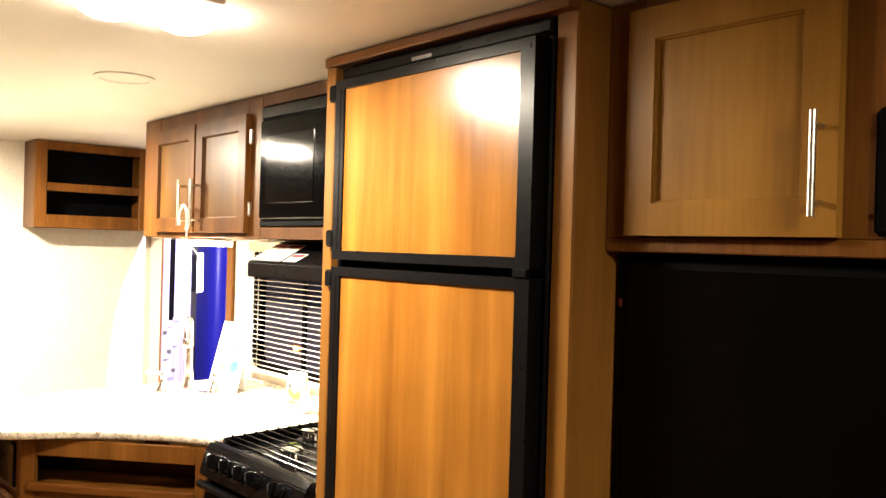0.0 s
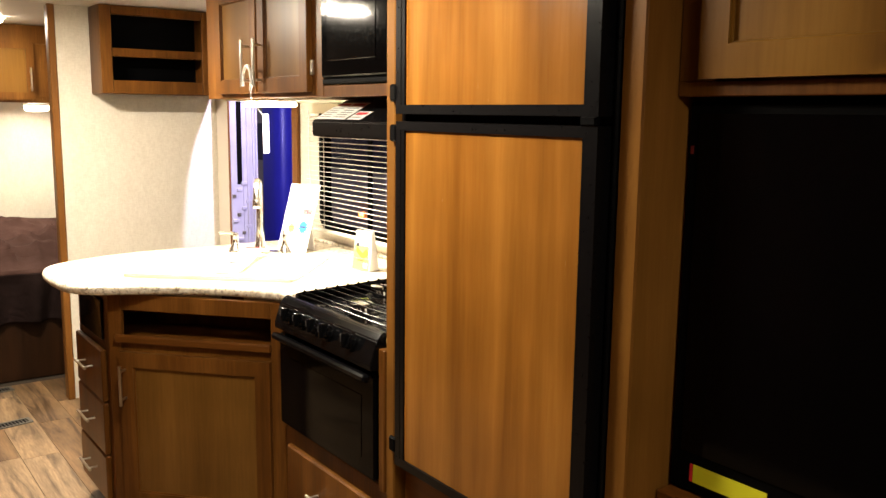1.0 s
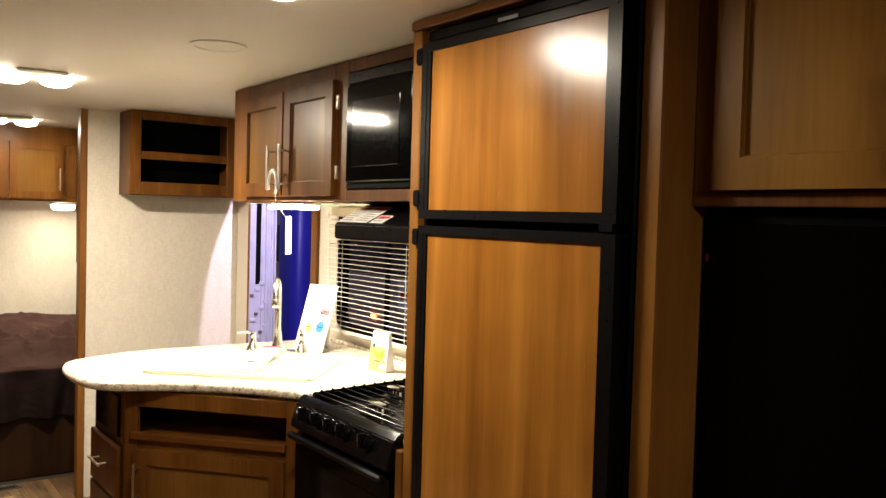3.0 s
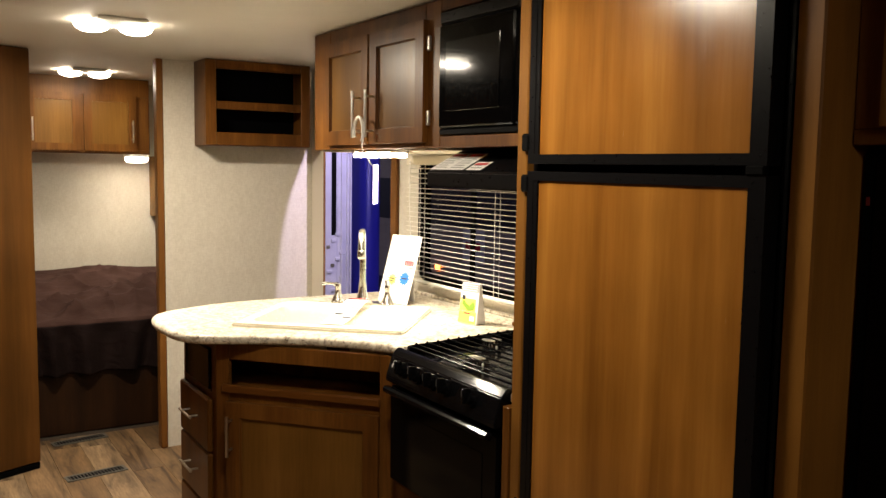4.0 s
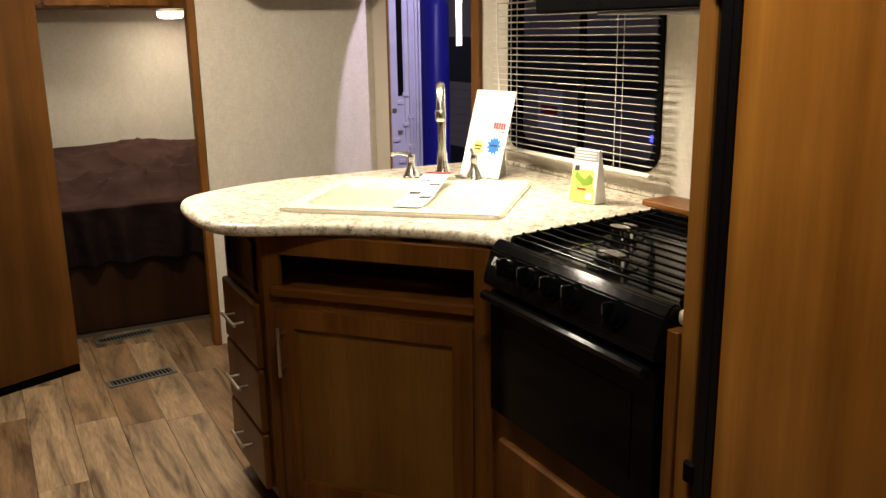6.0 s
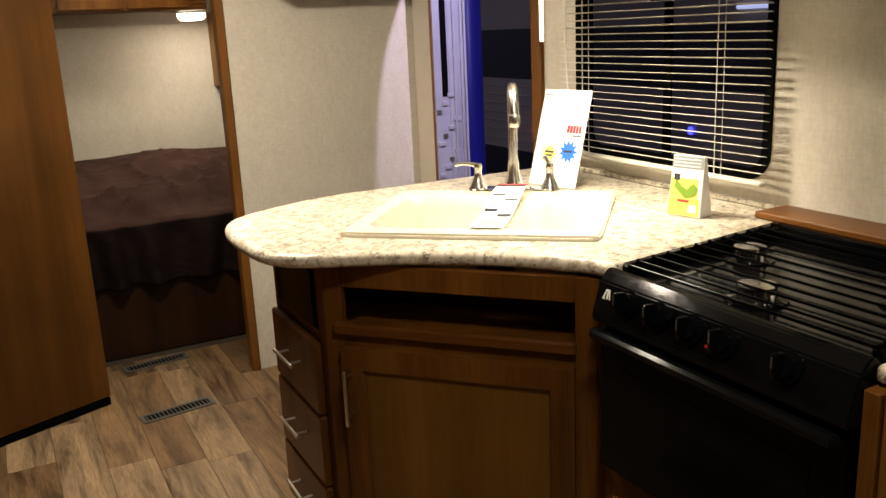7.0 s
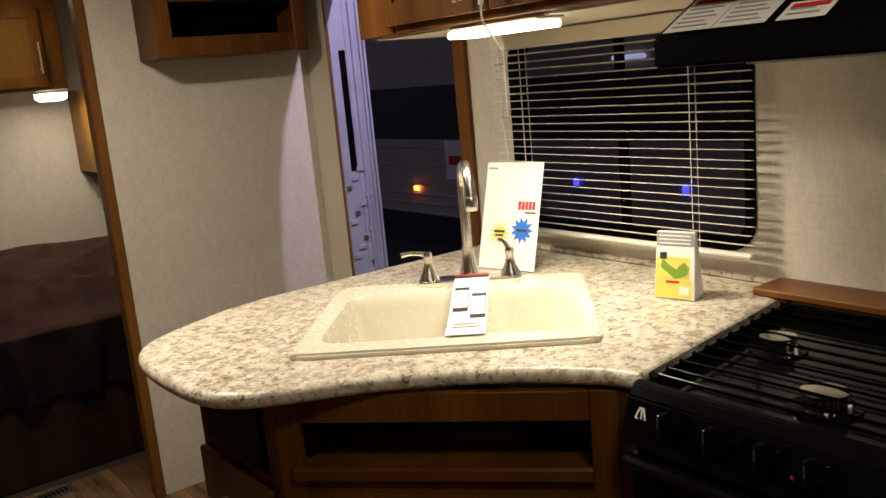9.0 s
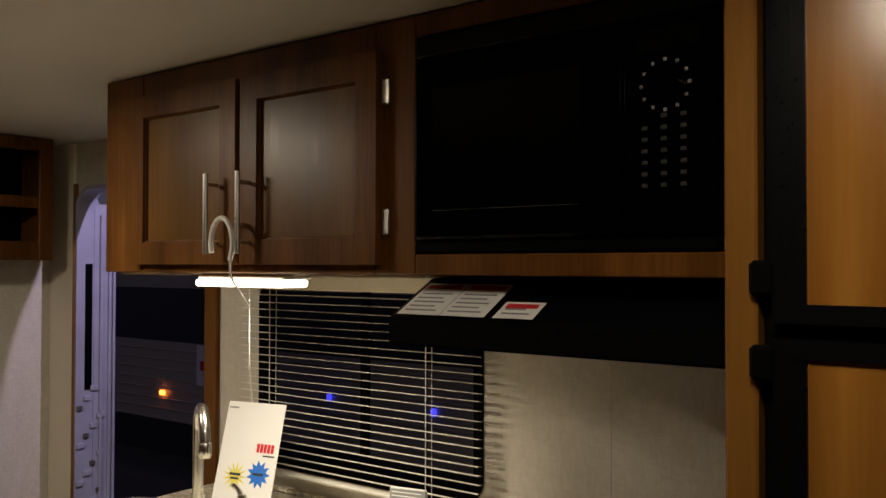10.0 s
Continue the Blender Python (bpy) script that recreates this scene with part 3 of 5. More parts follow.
cp = part("control_panel", block((-1.621, UY - 0.012, 1.60), (-1.48, UY + 0.006, 1.913), 0.006), BLACK, mw)
part("display", block((-1.60, UY - 0.0135, 1.865), (-1.50, UY - 0.0115, 1.895)), GLASS_BLACK, cp)
bm = bmesh.new()
rod((-1.5535, UY - 0.03, 1.815), (-1.5535, UY - 0.01, 1.815), 0.026, bm, 24)
part("dial", bm, BLACK, cp, "black dial", smooth=True)
for k in range(12):
    a = radians(30 * k)
    dx_, dz_ = 0.036 * math.cos(a), 0.036 * math.sin(a)
    part("dial_mark", block((-1.5560 + dx_, UY - 0.0135, 1.8125 + dz_), (-1.5510 + dx_, UY - 0.0115, 1.8175 + dz_), 0.0005), GREY, cp, "pale mark round the dial")
for r in range(7):
    for c in range(3):
        if r == 6 and c == 0:
            continue
        part("button", block((-1.589 + 0.029 * c, UY - 0.0135, 1.669 + 0.0165 * r), (-1.580 + 0.029 * c, UY - 0.0115, 1.675 + 0.0165 * r), 0.001), KEY, cp, "grey button")

# range hood
hood = thing("range_hood", (-1.75, 1.6, 1.418), "black range hood with white safety leaflets on its slope", "range hood")
bm = bmesh.new()
prof = [(1.368, 1.418), (1.368, 1.466), (1.495, 1.534), (1.88, 1.534), (1.88, 1.43), (1.40, 1.418)]
vs = [[bm.verts.new((x, y, z)) for y, z in prof] for x in (-2.066, -1.428)]
bm.faces.new(vs[0])
bm.faces.new(vs[1][::-1])
for i in range(len(prof)):
    j = (i + 1) % len(prof)
    bm.faces.new((vs[0][j], vs[0][i], vs[1][i], vs[1][j]))
bmesh.ops.bevel(bm, geom=bm.edges[:], offset=0.004, segments=2, affect="EDGES")
part("shell", bm, BLACK_SATIN, hood)
part("filter", block((-1.95, 1.45, 1.412), (-1.55, 1.78, 1.420), 0.003), GREY, hood, "grey mesh filter")
sl = Vector((0, 0.127, 0.068)).normalized()
sn = Vector((0, -0.068, 0.127)).normalized()


def leaflet(x0, x1, s0, s1, lines):
    lf = thing("safety_leaflet", ((x0 + x1) / 2, 1.368 + sl.y * s0, 1.466 + sl.z * s0), "white printed safety leaflet lying on the black hood", "leaflet", "hood leaflets")
    base = Vector((0, 1.368, 1.466)) + sn * 0.0055

    def flat(xa, xb, sa, sb, lift):
        bm = bmesh.new()
        q = []
        for h in (lift, lift + 0.0008):
            q.append([bm.verts.new(Vector((x, 0, 0)) + base + sl * s + sn * h) for x, s in ((xa, sa), (xb, sa), (xb, sb), (xa, sb))])
        bm.faces.new(q[0][::-1])
        bm.faces.new(q[1])
        for i in range(4):
            bm.faces.new((q[0][i], q[0][(i + 1) % 4], q[1][(i + 1) % 4], q[1][i]))
        return bm
    part("sheet", flat(x0, x1, s0, s1, 0), PAPER, lf)
    part("heading", flat(x0 + 0.008, x1 - 0.008, s1 - 0.02, s1 - 0.008, 0.001), RED, lf, "red heading bar")
    for i in range(lines):
        part("text_line", flat(x0 + 0.01, x1 - 0.014 - 0.012 * (i % 2), s0 + 0.012 + 0.014 * i, s0 + 0.0155 + 0.014 * i, 0.001), GREY, lf)


leaflet(-2.045, -1.955, 0.004, 0.112, 5)
leaflet(-1.953, -1.862, 0.004, 0.112, 5)
leaflet(-1.845, -1.77, 0.004, 0.055, 2)

# lamp under the cabinet
ul = thing("under_cabinet_lamp", (-2.485, 1.43, 1.505), "lit white slim lamp under the overhead cabinet", "lamp")
part("housing", block((-2.645, 1.400, 1.527), (-2.365, 1.475, 1.5335), 0.002), WHITE, ul)
for x0, x1 in ((-2.64, -2.545), (-2.54, -2.37)):
    part("diffuser", block((x0, 1.389, 1.511), (x1, 1.472, 1.5265), 0.006, seg=3), LIT, ul, "glowing diffuser", smooth=True)

# ---- stove ----
SX0, SX1, SF = -2.037, -1.455, 1.225


def stove_left(y):
    """The cooktop's side against the counter, which runs a little outwards to the rear."""
    return SX0 - 0.13 * (y - 1.235)


def drawn_out(bm):
    """Moves the cooktop's left side onto that line."""
    for v_ in bm.verts:
        share = max(0.0, (SX1 - v_.co.x) / (SX1 - SX0))
        v_.co.x += share * (stove_left(v_.co.y) - SX0)
    return bm


sv = thing("stove", ((SX0 + SX1) / 2, 1.5, 0), "glossy black three-burner gas stove with oven", "stove")
part("body", block((SX0, SF + 0.03, 0.482), (SX1, 1.79, 0.87)), BLACK_MATT, sv)
top = part("cooktop", drawn_out(block((SX0 + 0.002, SF + 0.03, 0.871), (SX1 - 0.002, 1.79, 0.892), 0.006)), COOKTOP, sv, "glossy black cooktop")
bm = bmesh.new()
block((SX0 + 0.002, SF + 0.061, 0.893), (SX0 + 0.03, 1.79, 0.918), 0.006, bm)
block((SX1 - 0.03, SF + 0.061, 0.893), (SX1 - 0.002, 1.79, 0.918), 0.006, bm)
block((SX0 + 0.031, 1.755, 0.893), (SX1 - 0.031, 1.79, 0.918), 0.006, bm)
part("rim", drawn_out(bm), COOKTOP, top)
bm = bmesh.new()
q = [(SF - 0.014, 0.815), (SF - 0.014, 0.832), (SF + 0.006, 0.894), (SF + 0.022, 0.913), (SF + 0.034, 0.916), (SF + 0.06, 0.896), (SF + 0.06, 0.815)]
vs = [[bm.verts.new((x, y, z)) for y, z in q] for x in (SX0, SX1)]
bm.faces.new(vs[0])
bm.faces.new(vs[1][::-1])
for i in range(len(q)):
    j = (i + 1) % len(q)
    bm.faces.new((vs[0][j], vs[0][i], vs[1][i], vs[1][j]))
bmesh.ops.bevel(bm, geom=bm.edges[:], offset=0.003, segments=2, affect="EDGES")
con = part("control_panel", bm, COOKTOP, sv)
kd = Vector((0, -0.90, 0.43)).normalized()
for off in (0.097, 0.180, 0.264, 0.338, 0.465):
    kx = SX0 + off
    c = Vector((kx, SF - 0.002, 0.868))
    bm = rod(c, c + kd * 0.007, 0.027, None, 28)
    rod(c + kd * 0.007, c + kd * 0.020, 0.0215, bm, 28, 0.019)
    block((kx - 0.0055, c.y - 0.036, c.z - 0.011), (kx + 0.0055, c.y - 0.012, c.z + 0.030), 0.004, bm, 2)
    kn = part("knob", bm, COOKTOP, con, "glossy black stove knob", smooth=True)
    part("pointer", block((kx - 0.0012, c.y - 0.0375, c.z + 0.008), (kx + 0.0012, c.y - 0.0355, c.z + 0.026)), KEY, kn)
    part("print_mark", block((kx + 0.031, SF - 0.0155 + 0.014, 0.866), (kx + 0.042, SF - 0.009 + 0.014, 0.870)), GREY, con)
part("igniter_button", rod((SX0 + 0.222, SF - 0.004, 0.880), (SX0 + 0.222, SF - 0.018, 0.886), 0.007, None, 16), COOKTOP, con, smooth=True)
part("print_mark", block((SX0 + 0.300, SF - 0.009, 0.850), (SX0 + 0.305, SF - 0.004, 0.855)), RED, con, "red print mark")
bm = bmesh.new()
for s in (-1, 0.15, 1):
    rod((SX0 + 0.034 + 0.010 * s, SF - 0.0045, 0.864), (SX0 + 0.034 + 0.003 * s, SF + 0.0015, 0.882), 0.0018, bm, 6)
rod((SX0 + 0.024, SF - 0.0042, 0.864), (SX0 + 0.029, SF - 0.0042, 0.864), 0.0018, bm, 6)
part("badge", bm, PAPER, con, "white peaked maker's mark")
bm = bmesh.new()
x0g, x1g, y0g, y1g = SX0 + 0.034, SX1 - 0.018, SF + 0.055, 1.755
for a, b in (((x0g, y0g), (x1g, y0g)), ((x1g, y0g), (x1g, y1g)), ((x1g, y1g), (x0g, y1g)), ((x0g, y1g), (x0g, y0g))):
    rod((*a, 0.921), (*b, 0.921), 0.0034, bm, 8)
gr = part("grate", drawn_out(bm), CAST, sv, "black wire grate")
for i in range(11):
    y = y0g + (y1g - y0g) * (i + 0.6) / 11
    bm = rod((x0g, y, 0.925), (x1g, y, 0.925), 0.0026, None, 8)
    for x in (x0g, x1g):
        bmesh.ops.create_uvsphere(bm, u_segments=8, v_segments=6, radius=0.0046, matrix=Matrix.Translation((x, y, 0.925)))
    part("bar", drawn_out(bm), CAST, gr, smooth=True)
for bx, by, r in ((-1.775, 1.375, 0.036), (-1.968, 1.565, 0.033), (-1.605, 1.555, 0.033)):
    bm = lathe([(r * 1.55, 0), (r * 1.5, 0.004), (r * 1.2, 0.006), (r * 1.1, 0.008)], (bx, by, 0.892), 32)
    part("burner_bowl", bm, COOKTOP, top, "black burner bowl", smooth=True)
    bm = lathe([(r * 0.9, 0.008), (r * 0.9, 0.024), (r * 0.6, 0.0245)], (bx, by, 0.892), 28)
    for k in range(20):
        ang = 2 * math.pi * k / 20
        p_ = Vector((bx + r * 0.93 * math.cos(ang), by + r * 0.93 * math.sin(ang), 0.901))
        rod(p_, p_ + Vector((0, 0, 0.014)), 0.0022, bm, 6)
    bn = part("burner", bm, STEEL, top, "toothed steel burner ring", smooth=True)
    bm = lathe([(r * 0.98, 0.0248), (r, 0.027), (r * 0.97, 0.031), (r * 0.5, 0.033), (r * 0.08, 0.0332)], (bx, by, 0.892), 28)
    part("cap", bm, STEEL, bn, "steel burner cap", smooth=True)
    part("igniter", rod((bx + r * 1.25, by - r * 0.3, 0.896), (bx + r * 1.25, by - r * 0.3, 0.914), 0.003, None, 8), WHITE, bn, "white igniter pin", smooth=True)
od = part("oven_door", block((SX0 + 0.004, SF, 0.498), (SX1 - 0.004, SF + 0.029, 0.80), 0.006), BLACK, sv, "glossy black oven door")
part("window", block((SX0 + 0.07, SF - 0.0015, 0.55), (SX1 - 0.07, SF + 0.001, 0.73)), BLACK, od)
bm = block((SX0 + 0.01, SF - 0.032, 0.782), (SX1 - 0.01, SF - 0.008, 0.804), 0.006)
for x in (SX0 + 0.04, SX1 - 0.06):
    block((x, SF - 0.01, 0.785), (x + 0.02, SF + 0.001, 0.80), 0.002, bm)
part("handle", bm, COOKTOP, od, "glossy black oven handle")
base = thing("stove_base_cabinet", (-1.74, 1.5, 0), "brown wood drawer cabinet under the stove", "cabinet")
bm = bmesh.new()
block((-2.05, SF + 0.03, 0.09), (-1.427, 1.80, 0.478), 0.002, bm)
block((-1.454, SF + 0.01, 0.479), (-1.427, 1.80, 0.875), 0.002, bm)
part("body", bm, CABINET, base)
part("kick", block((-2.05, SF + 0.08, 0), (-1.427, SF + 0.09, 0.088)), BLACK_MATT, base)
dd = part("drawer", block((-2.01, SF + 0.008, 0.20), (-1.47, SF + 0.029, 0.43), 0.006), CABINET, base, "brown wood drawer front")
bar_handle(dd, "handle", (-1.82, SF + 0.008, 0.33), (-1.66, SF + 0.008, 0.33), (0, -0.03, 0))
cs = thing("counter_strip", (-1.44, 1.5, 0.876), "narrow speckled counter end beside the stove", "countertop")
part("top", block((-1.4535, SF + 0.03, 0.880), (-1.4265, 1.80, 0.908), 0.009, seg=3), COUNTER, cs)
bl = thing("back_ledge", (-1.73, 1.85, 0.5), "brown wooden ledge behind the stove", "ledge")
part("board", block((-2.172, 1.797, 0.9135), (-1.427, NY - 0.002, 0.930), 0.003), RAIL, bl)
part("support", block((-2.03, 1.80, 0.46), (-1.43, NY - 0.003, 0.9125)), CABINET, bl)

# ---- corner counter and sink cabinet ----
front = curve_through([(-2.043, 1.272), (-2.10, 1.262), (-2.16, 1.225), (-2.225, 1.178), (-2.30, 1.108), (-2.372, 1.026), (-2.435, 0.934), (-2.487, 0.838), (-2.540, 0.762),
                       (-2.615, 0.717), (-2.74, 0.703), (-2.88, 0.706), (-2.99, 0.734), (-3.055, 0.795), (-3.105, 0.89)], 4)
outline = [(p.x, p.y) for p in front] + [(-3.15, 1.0), (-3.172, 1.13), (-3.17, 1.45), (-3.165, NY - 0.003), (stove_left(NY - 0.003) - 0.003, NY - 0.003)]
ct = thing("countertop", (-2.6, 1.35, 0.87), "beige speckled stone-look laminate countertop with a curved edge", "countertop")
SC, SA = Vector((-2.620, 1.322)), 47.5
SU = Vector((math.cos(radians(SA)), math.sin(radians(SA))))
SV = Vector((-SU.y, SU.x))


def bullnose(pts, hole, z0, z1, steps=8):
    """A plate with a hole whose whole outer rim is rounded to a half circle."""
    own, n, r = bmesh.new(), len(pts), (z1 - z0) / 2
    ins = []
    for i in range(n):
        e0 = (Vector(pts[i]) - Vector(pts[i - 1])).normalized()
        e1 = (Vector(pts[(i + 1) % n]) - Vector(pts[i])).normalized()
        m = Vector((e0.y + e1.y, -e0.x - e1.x))
        ins.append(m / max(0.4, m.length_squared / 2) * TURN)
    loops = []
    for k in range(steps + 1):
        ang = radians(-90 + 180 * k / steps)
        d_, z = r * (1 - math.cos(ang)), (z0 + z1) / 2 + r * math.sin(ang)
        loops.append([own.verts.new((p[0] + d_ * q.x, p[1] + d_ * q.y, z)) for p, q in zip(pts, ins)])
    inner = [[own.verts.new((p[0], p[1], z)) for p in hole] for z in (z0, z1)]
    for rows_ in (loops, inner):
        for lo, hi in zip(rows_, rows_[1:]):
            for i in range(len(lo)):
                own.faces.new((lo[i], lo[(i + 1) % len(lo)], hi[(i + 1) % len(lo)], hi[i]))
    for outer_loop, hole_loop in ((loops[0], inner[0]), (loops[-1], inner[1])):
        es = [own.edges.get((c[i], c[(i + 1) % len(c)])) for c in (outer_loop, hole_loop) for i in range(len(c))]
        bmesh.ops.triangle_fill(own, use_beauty=True, use_dissolve=False, edges=es)
    return own


# the outline's turning sense, so that the inset points inwards
TURN = math.copysign(1, sum(p[1] * q[0] - p[0] * q[1] for p, q in zip(outline, outline[1:] + outline[:1])))
sink_gap = [SC + SU * u + SV * v for u, v in rounded(-0.285, -0.225, 0.292, 0.188, 0.04)]
part("top", bullnose(outline, [(p.x, p.y) for p in sink_gap], 0.879, 0.912), COUNTER, ct, smooth=True)
part("back_edge", block((-3.16, NY - 0.0145, 0.9125), (-2.178, NY - 0.003, 0.925), 0.002), COUNTER, ct, "low speckled edge strip")

# sink: a rim plate with two bowls, in its own turned frame
sk = thing("sink", (SC.x, SC.y, 0.912), "cream plastic double-bowl kitchen sink in the countertop", "sink", rz=SA)
bm = bmesh.new()
L, R = (-0.262, -0.205, 0.020, 0.165), (0.072, -0.205, 0.282, 0.165)
mid = 0.046
ring_l, ring_r = rounded(*L, 0.045, 6), rounded(*R, 0.045, 6)
for outer, inner in ((rounded(-0.305, -0.262, mid, 0.262, 0.0001, 6), ring_l), (rounded(mid, -0.262, 0.305, 0.262, 0.0001, 6), ring_r)):
    ring_wall(outer, inner, 0.0005, 0.012, "z", bm)
deck = part("rim", bm, SINK, sk, local=True)
bm = bmesh.new()
ring_wall(rounded(-0.312, -0.269, 0.312, 0.269, 0.04, 6), rounded(-0.300, -0.257, 0.300, 0.257, 0.03, 6), 0.0003, 0.0128, "z", bm)
bmesh.ops.bevel(bm, geom=[e for e in bm.edges if min(v.co.z for v in e.verts) > 0.012], offset=0.005, segments=2, affect="EDGES")
part("edge_bead", bm, SINK, sk, local=True, smooth=True)
for nm, (a0, b0, a1, b1) in (("bowl", L), ("bowl", R)):
    bm = bmesh.new()
    loops = []
    for k, (inset, z) in enumerate(((0, 0.0125), (0.004, 0.006), (0.010, -0.02), (0.018, -0.09), (0.030, -0.135), (0.06, -0.15))):
        loops.append([bm.verts.new((x, y, z)) for x, y in rounded(a0 + inset, b0 + inset, a1 - inset, b1 - inset, 0.045, 6)])
    for s, e in zip(loops, loops[1:]):
        for i in range(len(s)):
            j = (i + 1) % len(s)
            bm.faces.new((s[i], s[j], e[j], e[i]))
    bm.faces.new(loops[-1])
    bw = part(nm, bm, SINK, sk, "cream bowl", local=True, smooth=True)
    part("drain", lathe([(0.036, 0), (0.036, 0.003), (0.028, 0.003), (0.02, 0.0)], ((a0 + a1) / 2, (b0 + b1) / 2, -0.149), 24), CHROME, bw, "steel drain", local=True, smooth=True)

fc = thing("faucet", (*(SC + SU * 0.030 + SV * 0.230), 0.925), "polished nickel gooseneck kitchen faucet with two lever handles", "faucet", rz=SA)
part("base_plate", slab(rounded(-0.13, -0.028, 0.13, 0.028, 0.026, 6), 0.0, 0.014, 0.004, 2), CHROME, fc, local=True, smooth=True)
bm = lathe([(0.026, 0.014), (0.024, 0.03), (0.018, 0.05), (0.0155, 0.075), (0.0155, 0.09)], (0, 0, 0), 20)
part("collar", bm, CHROME, fc, local=True, smooth=True)
pts = [(0, 0, 0.07), (0, 0, 0.16), (0, 0, 0.24)]
for k in range(1, 10):
    a = radians(180 - 19 * k)
    out = 0.055 + 0.055 * math.cos(a)
    pts.append((0.22 * out, -0.975 * out, 0.24 + 0.06 * math.sin(a)))
pts.append((0.22 * 0.113, -0.975 * 0.113, 0.222))
bm = tube(pts, 0.0125, None, 14)
sp = part("spout", bm, CHROME, fc, local=True, smooth=True)
part("spray_head", lathe([(0.013, 0), (0.0155, 0.006), (0.0155, 0.03), (0.0135, 0.034)], (0.0249, -0.1102, 0.198), 16), CHROME, sp, local=True, smooth=True)
for s in (-1, 1):
    bm = lathe([(0.026, 0.012), (0.024, 0.02), (0.0135, 0.042), (0.010, 0.060), (0.0125, 0.072), (0.010, 0.084)], (0.102 * s, 0, 0), 20)
    hn = part("handle", bm, CHROME, fc, local=True, smooth=True)
    if s < 0:
        way = [(-0.102, 0, 0.076), (-0.12, 0, 0.082), (-0.145, 0, 0.084), (-0.168, 0, 0.080)]
    else:
        way = [(0.102, 0, 0.076), (0.096, 0.016, 0.086), (0.088, 0.038, 0.092), (0.080, 0.06, 0.090)]
    bm = tube(way, [0.009, 0.0065, 0.0055, 0.007], None, 10)
    part("lever", bm, CHROME, hn, local=True, smooth=True)

# cabinet under the sink: a face turned across the corner, a drawer bank at the end
P0, P1 = Vector((-2.585, 0.845)), Vector((-2.100, 1.277))
FL = (P1 - P0).length
FA = math.degrees(math.atan2((P1 - P0).y, (P1 - P0).x))
sb = thing("sink_cabinet", (P0.x, P0.y, 0), "brown wood corner sink cabinet with an open shelf, door and drawers", "cabinet", rz=FA)
bm = bmesh.new()
block((0, 0, 0.09), (0.05, 0.02, 0.872), 0.002, bm)
block((FL - 0.05, 0, 0.09), (FL, 0.02, 0.872), 0.002, bm)
block((0.0505, 0.0005, 0.815), (FL - 0.0505, 0.02, 0.872), 0.002, bm)
block((0.0505, 0.0005, 0.655), (FL - 0.0505, 0.02, 0.715), 0.002, bm)
block((0.0505, 0.0005, 0.09), (FL - 0.0505, 0.02, 0.125), 0.002, bm)
part("face_frame", bm, CABINET, sb, local=True)
part("ledge", block((0.03, -0.018, 0.702), (FL - 0.045, -0.0005, 0.731), 0.005), RAIL, sb, local=True)
bm = bmesh.new()
block((0.045, 0.021, 0.705), (FL - 0.045, 0.24, 0.714), 0, bm)
block((0.045, 0.241, 0.714), (FL - 0.045, 0.25, 0.85), 0, bm)
part("open_shelf", bm, CABINET, sb, local=True)


def turned_door(parent, x0, z0, x1, z1):
    """A framed door in the turned frame of its cabinet."""
    rail, y, th = 0.052, -0.0005, 0.02
    bm = frame_ring(x0, z0, x1, z1, rail, y - th, y)
    dr = part("door", bm, CABINET, parent, local=True)
    part("panel", block((x0 + rail - 0.004, y - th + 0.011, z0 + rail - 0.004), (x1 - rail + 0.004, y - 0.002, z1 - rail + 0.004)), GLAZED, dr, local=True)
    bead = bmesh.new()
    i = rail
    for a, b in (((x0 + i, z0 + i), (x0 + i, z1 - i)), ((x1 - i, z0 + i), (x1 - i, z1 - i)), ((x0 + i, z0 + i), (x1 - i, z0 + i)), ((x0 + i, z1 - i), (x1 - i, z1 - i))):
        rod((a[0], y - th + 0.009, a[1]), (b[0], y - th + 0.009, b[1]), 0.0045, bead, 8)
    part("bead", bead, CABINET, dr, local=True)
    bm = rod((x0 + 0.022, -0.052, 0.49), (x0 + 0.022, -0.052, 0.63), 0.0055)
    for z in (0.51, 0.61):
        rod((x0 + 0.022, -0.02, z), (x0 + 0.022, -0.052, z), 0.0045, bm)
    part("handle", bm, NICKEL, dr, "brushed nickel bar handle", local=True, smooth=True)


turned_door(sb, 0.048, 0.115, FL - 0.048, 0.672)
bm = bmesh.new()
o = [(P0.x - 0.03, P0.y + 0.06), (P1.x - 0.03, P1.y + 0.06), (-2.06, 1.40), (-2.06, NY - 0.004), (-2.97, NY - 0.004), (-2.97, 0.915), (-2.66, 0.915)]
slab(o, 0.09, 0.70, 0, 1, bm)
part("body", bm, CABINET, sb)
bm = bmesh.new()
block((-2.985, 0.890, 0.0), (-2.971, NY - 0.005, 0.872), 0.002, bm)
part("end_panel", bm, CABINET, sb)
part("filler", block((P1.x - 0.002, 1.279, 0.09), (-2.037, 1.30, 0.872)), CABINET, sb)
part("kick", slab([(-2.94, 0.93), (-2.60, 0.93), (-2.10, 1.40), (-2.06, 1.40), (-2.06, 1.6), (-2.94, 1.6)], 0.0, 0.088), BLACK_MATT, sb)
bm = bmesh.new()
block((-2.985, 0.847, 0.09), (-2.952, 0.867, 0.872), 0.002, bm)
block((-2.638, 0.847, 0.09), (P0.x - 0.001, 0.867, 0.872), 0.002, bm)
for z0, z1 in ((0.84, 0.872), (0.655, 0.685), (0.465, 0.485), (0.268, 0.288), (0.09, 0.108)):
    block((-2.951, 0.8475, z0), (-2.639, 0.867, z1), 0.002, bm)
part("drawer_frame", bm, CABINET, sb)
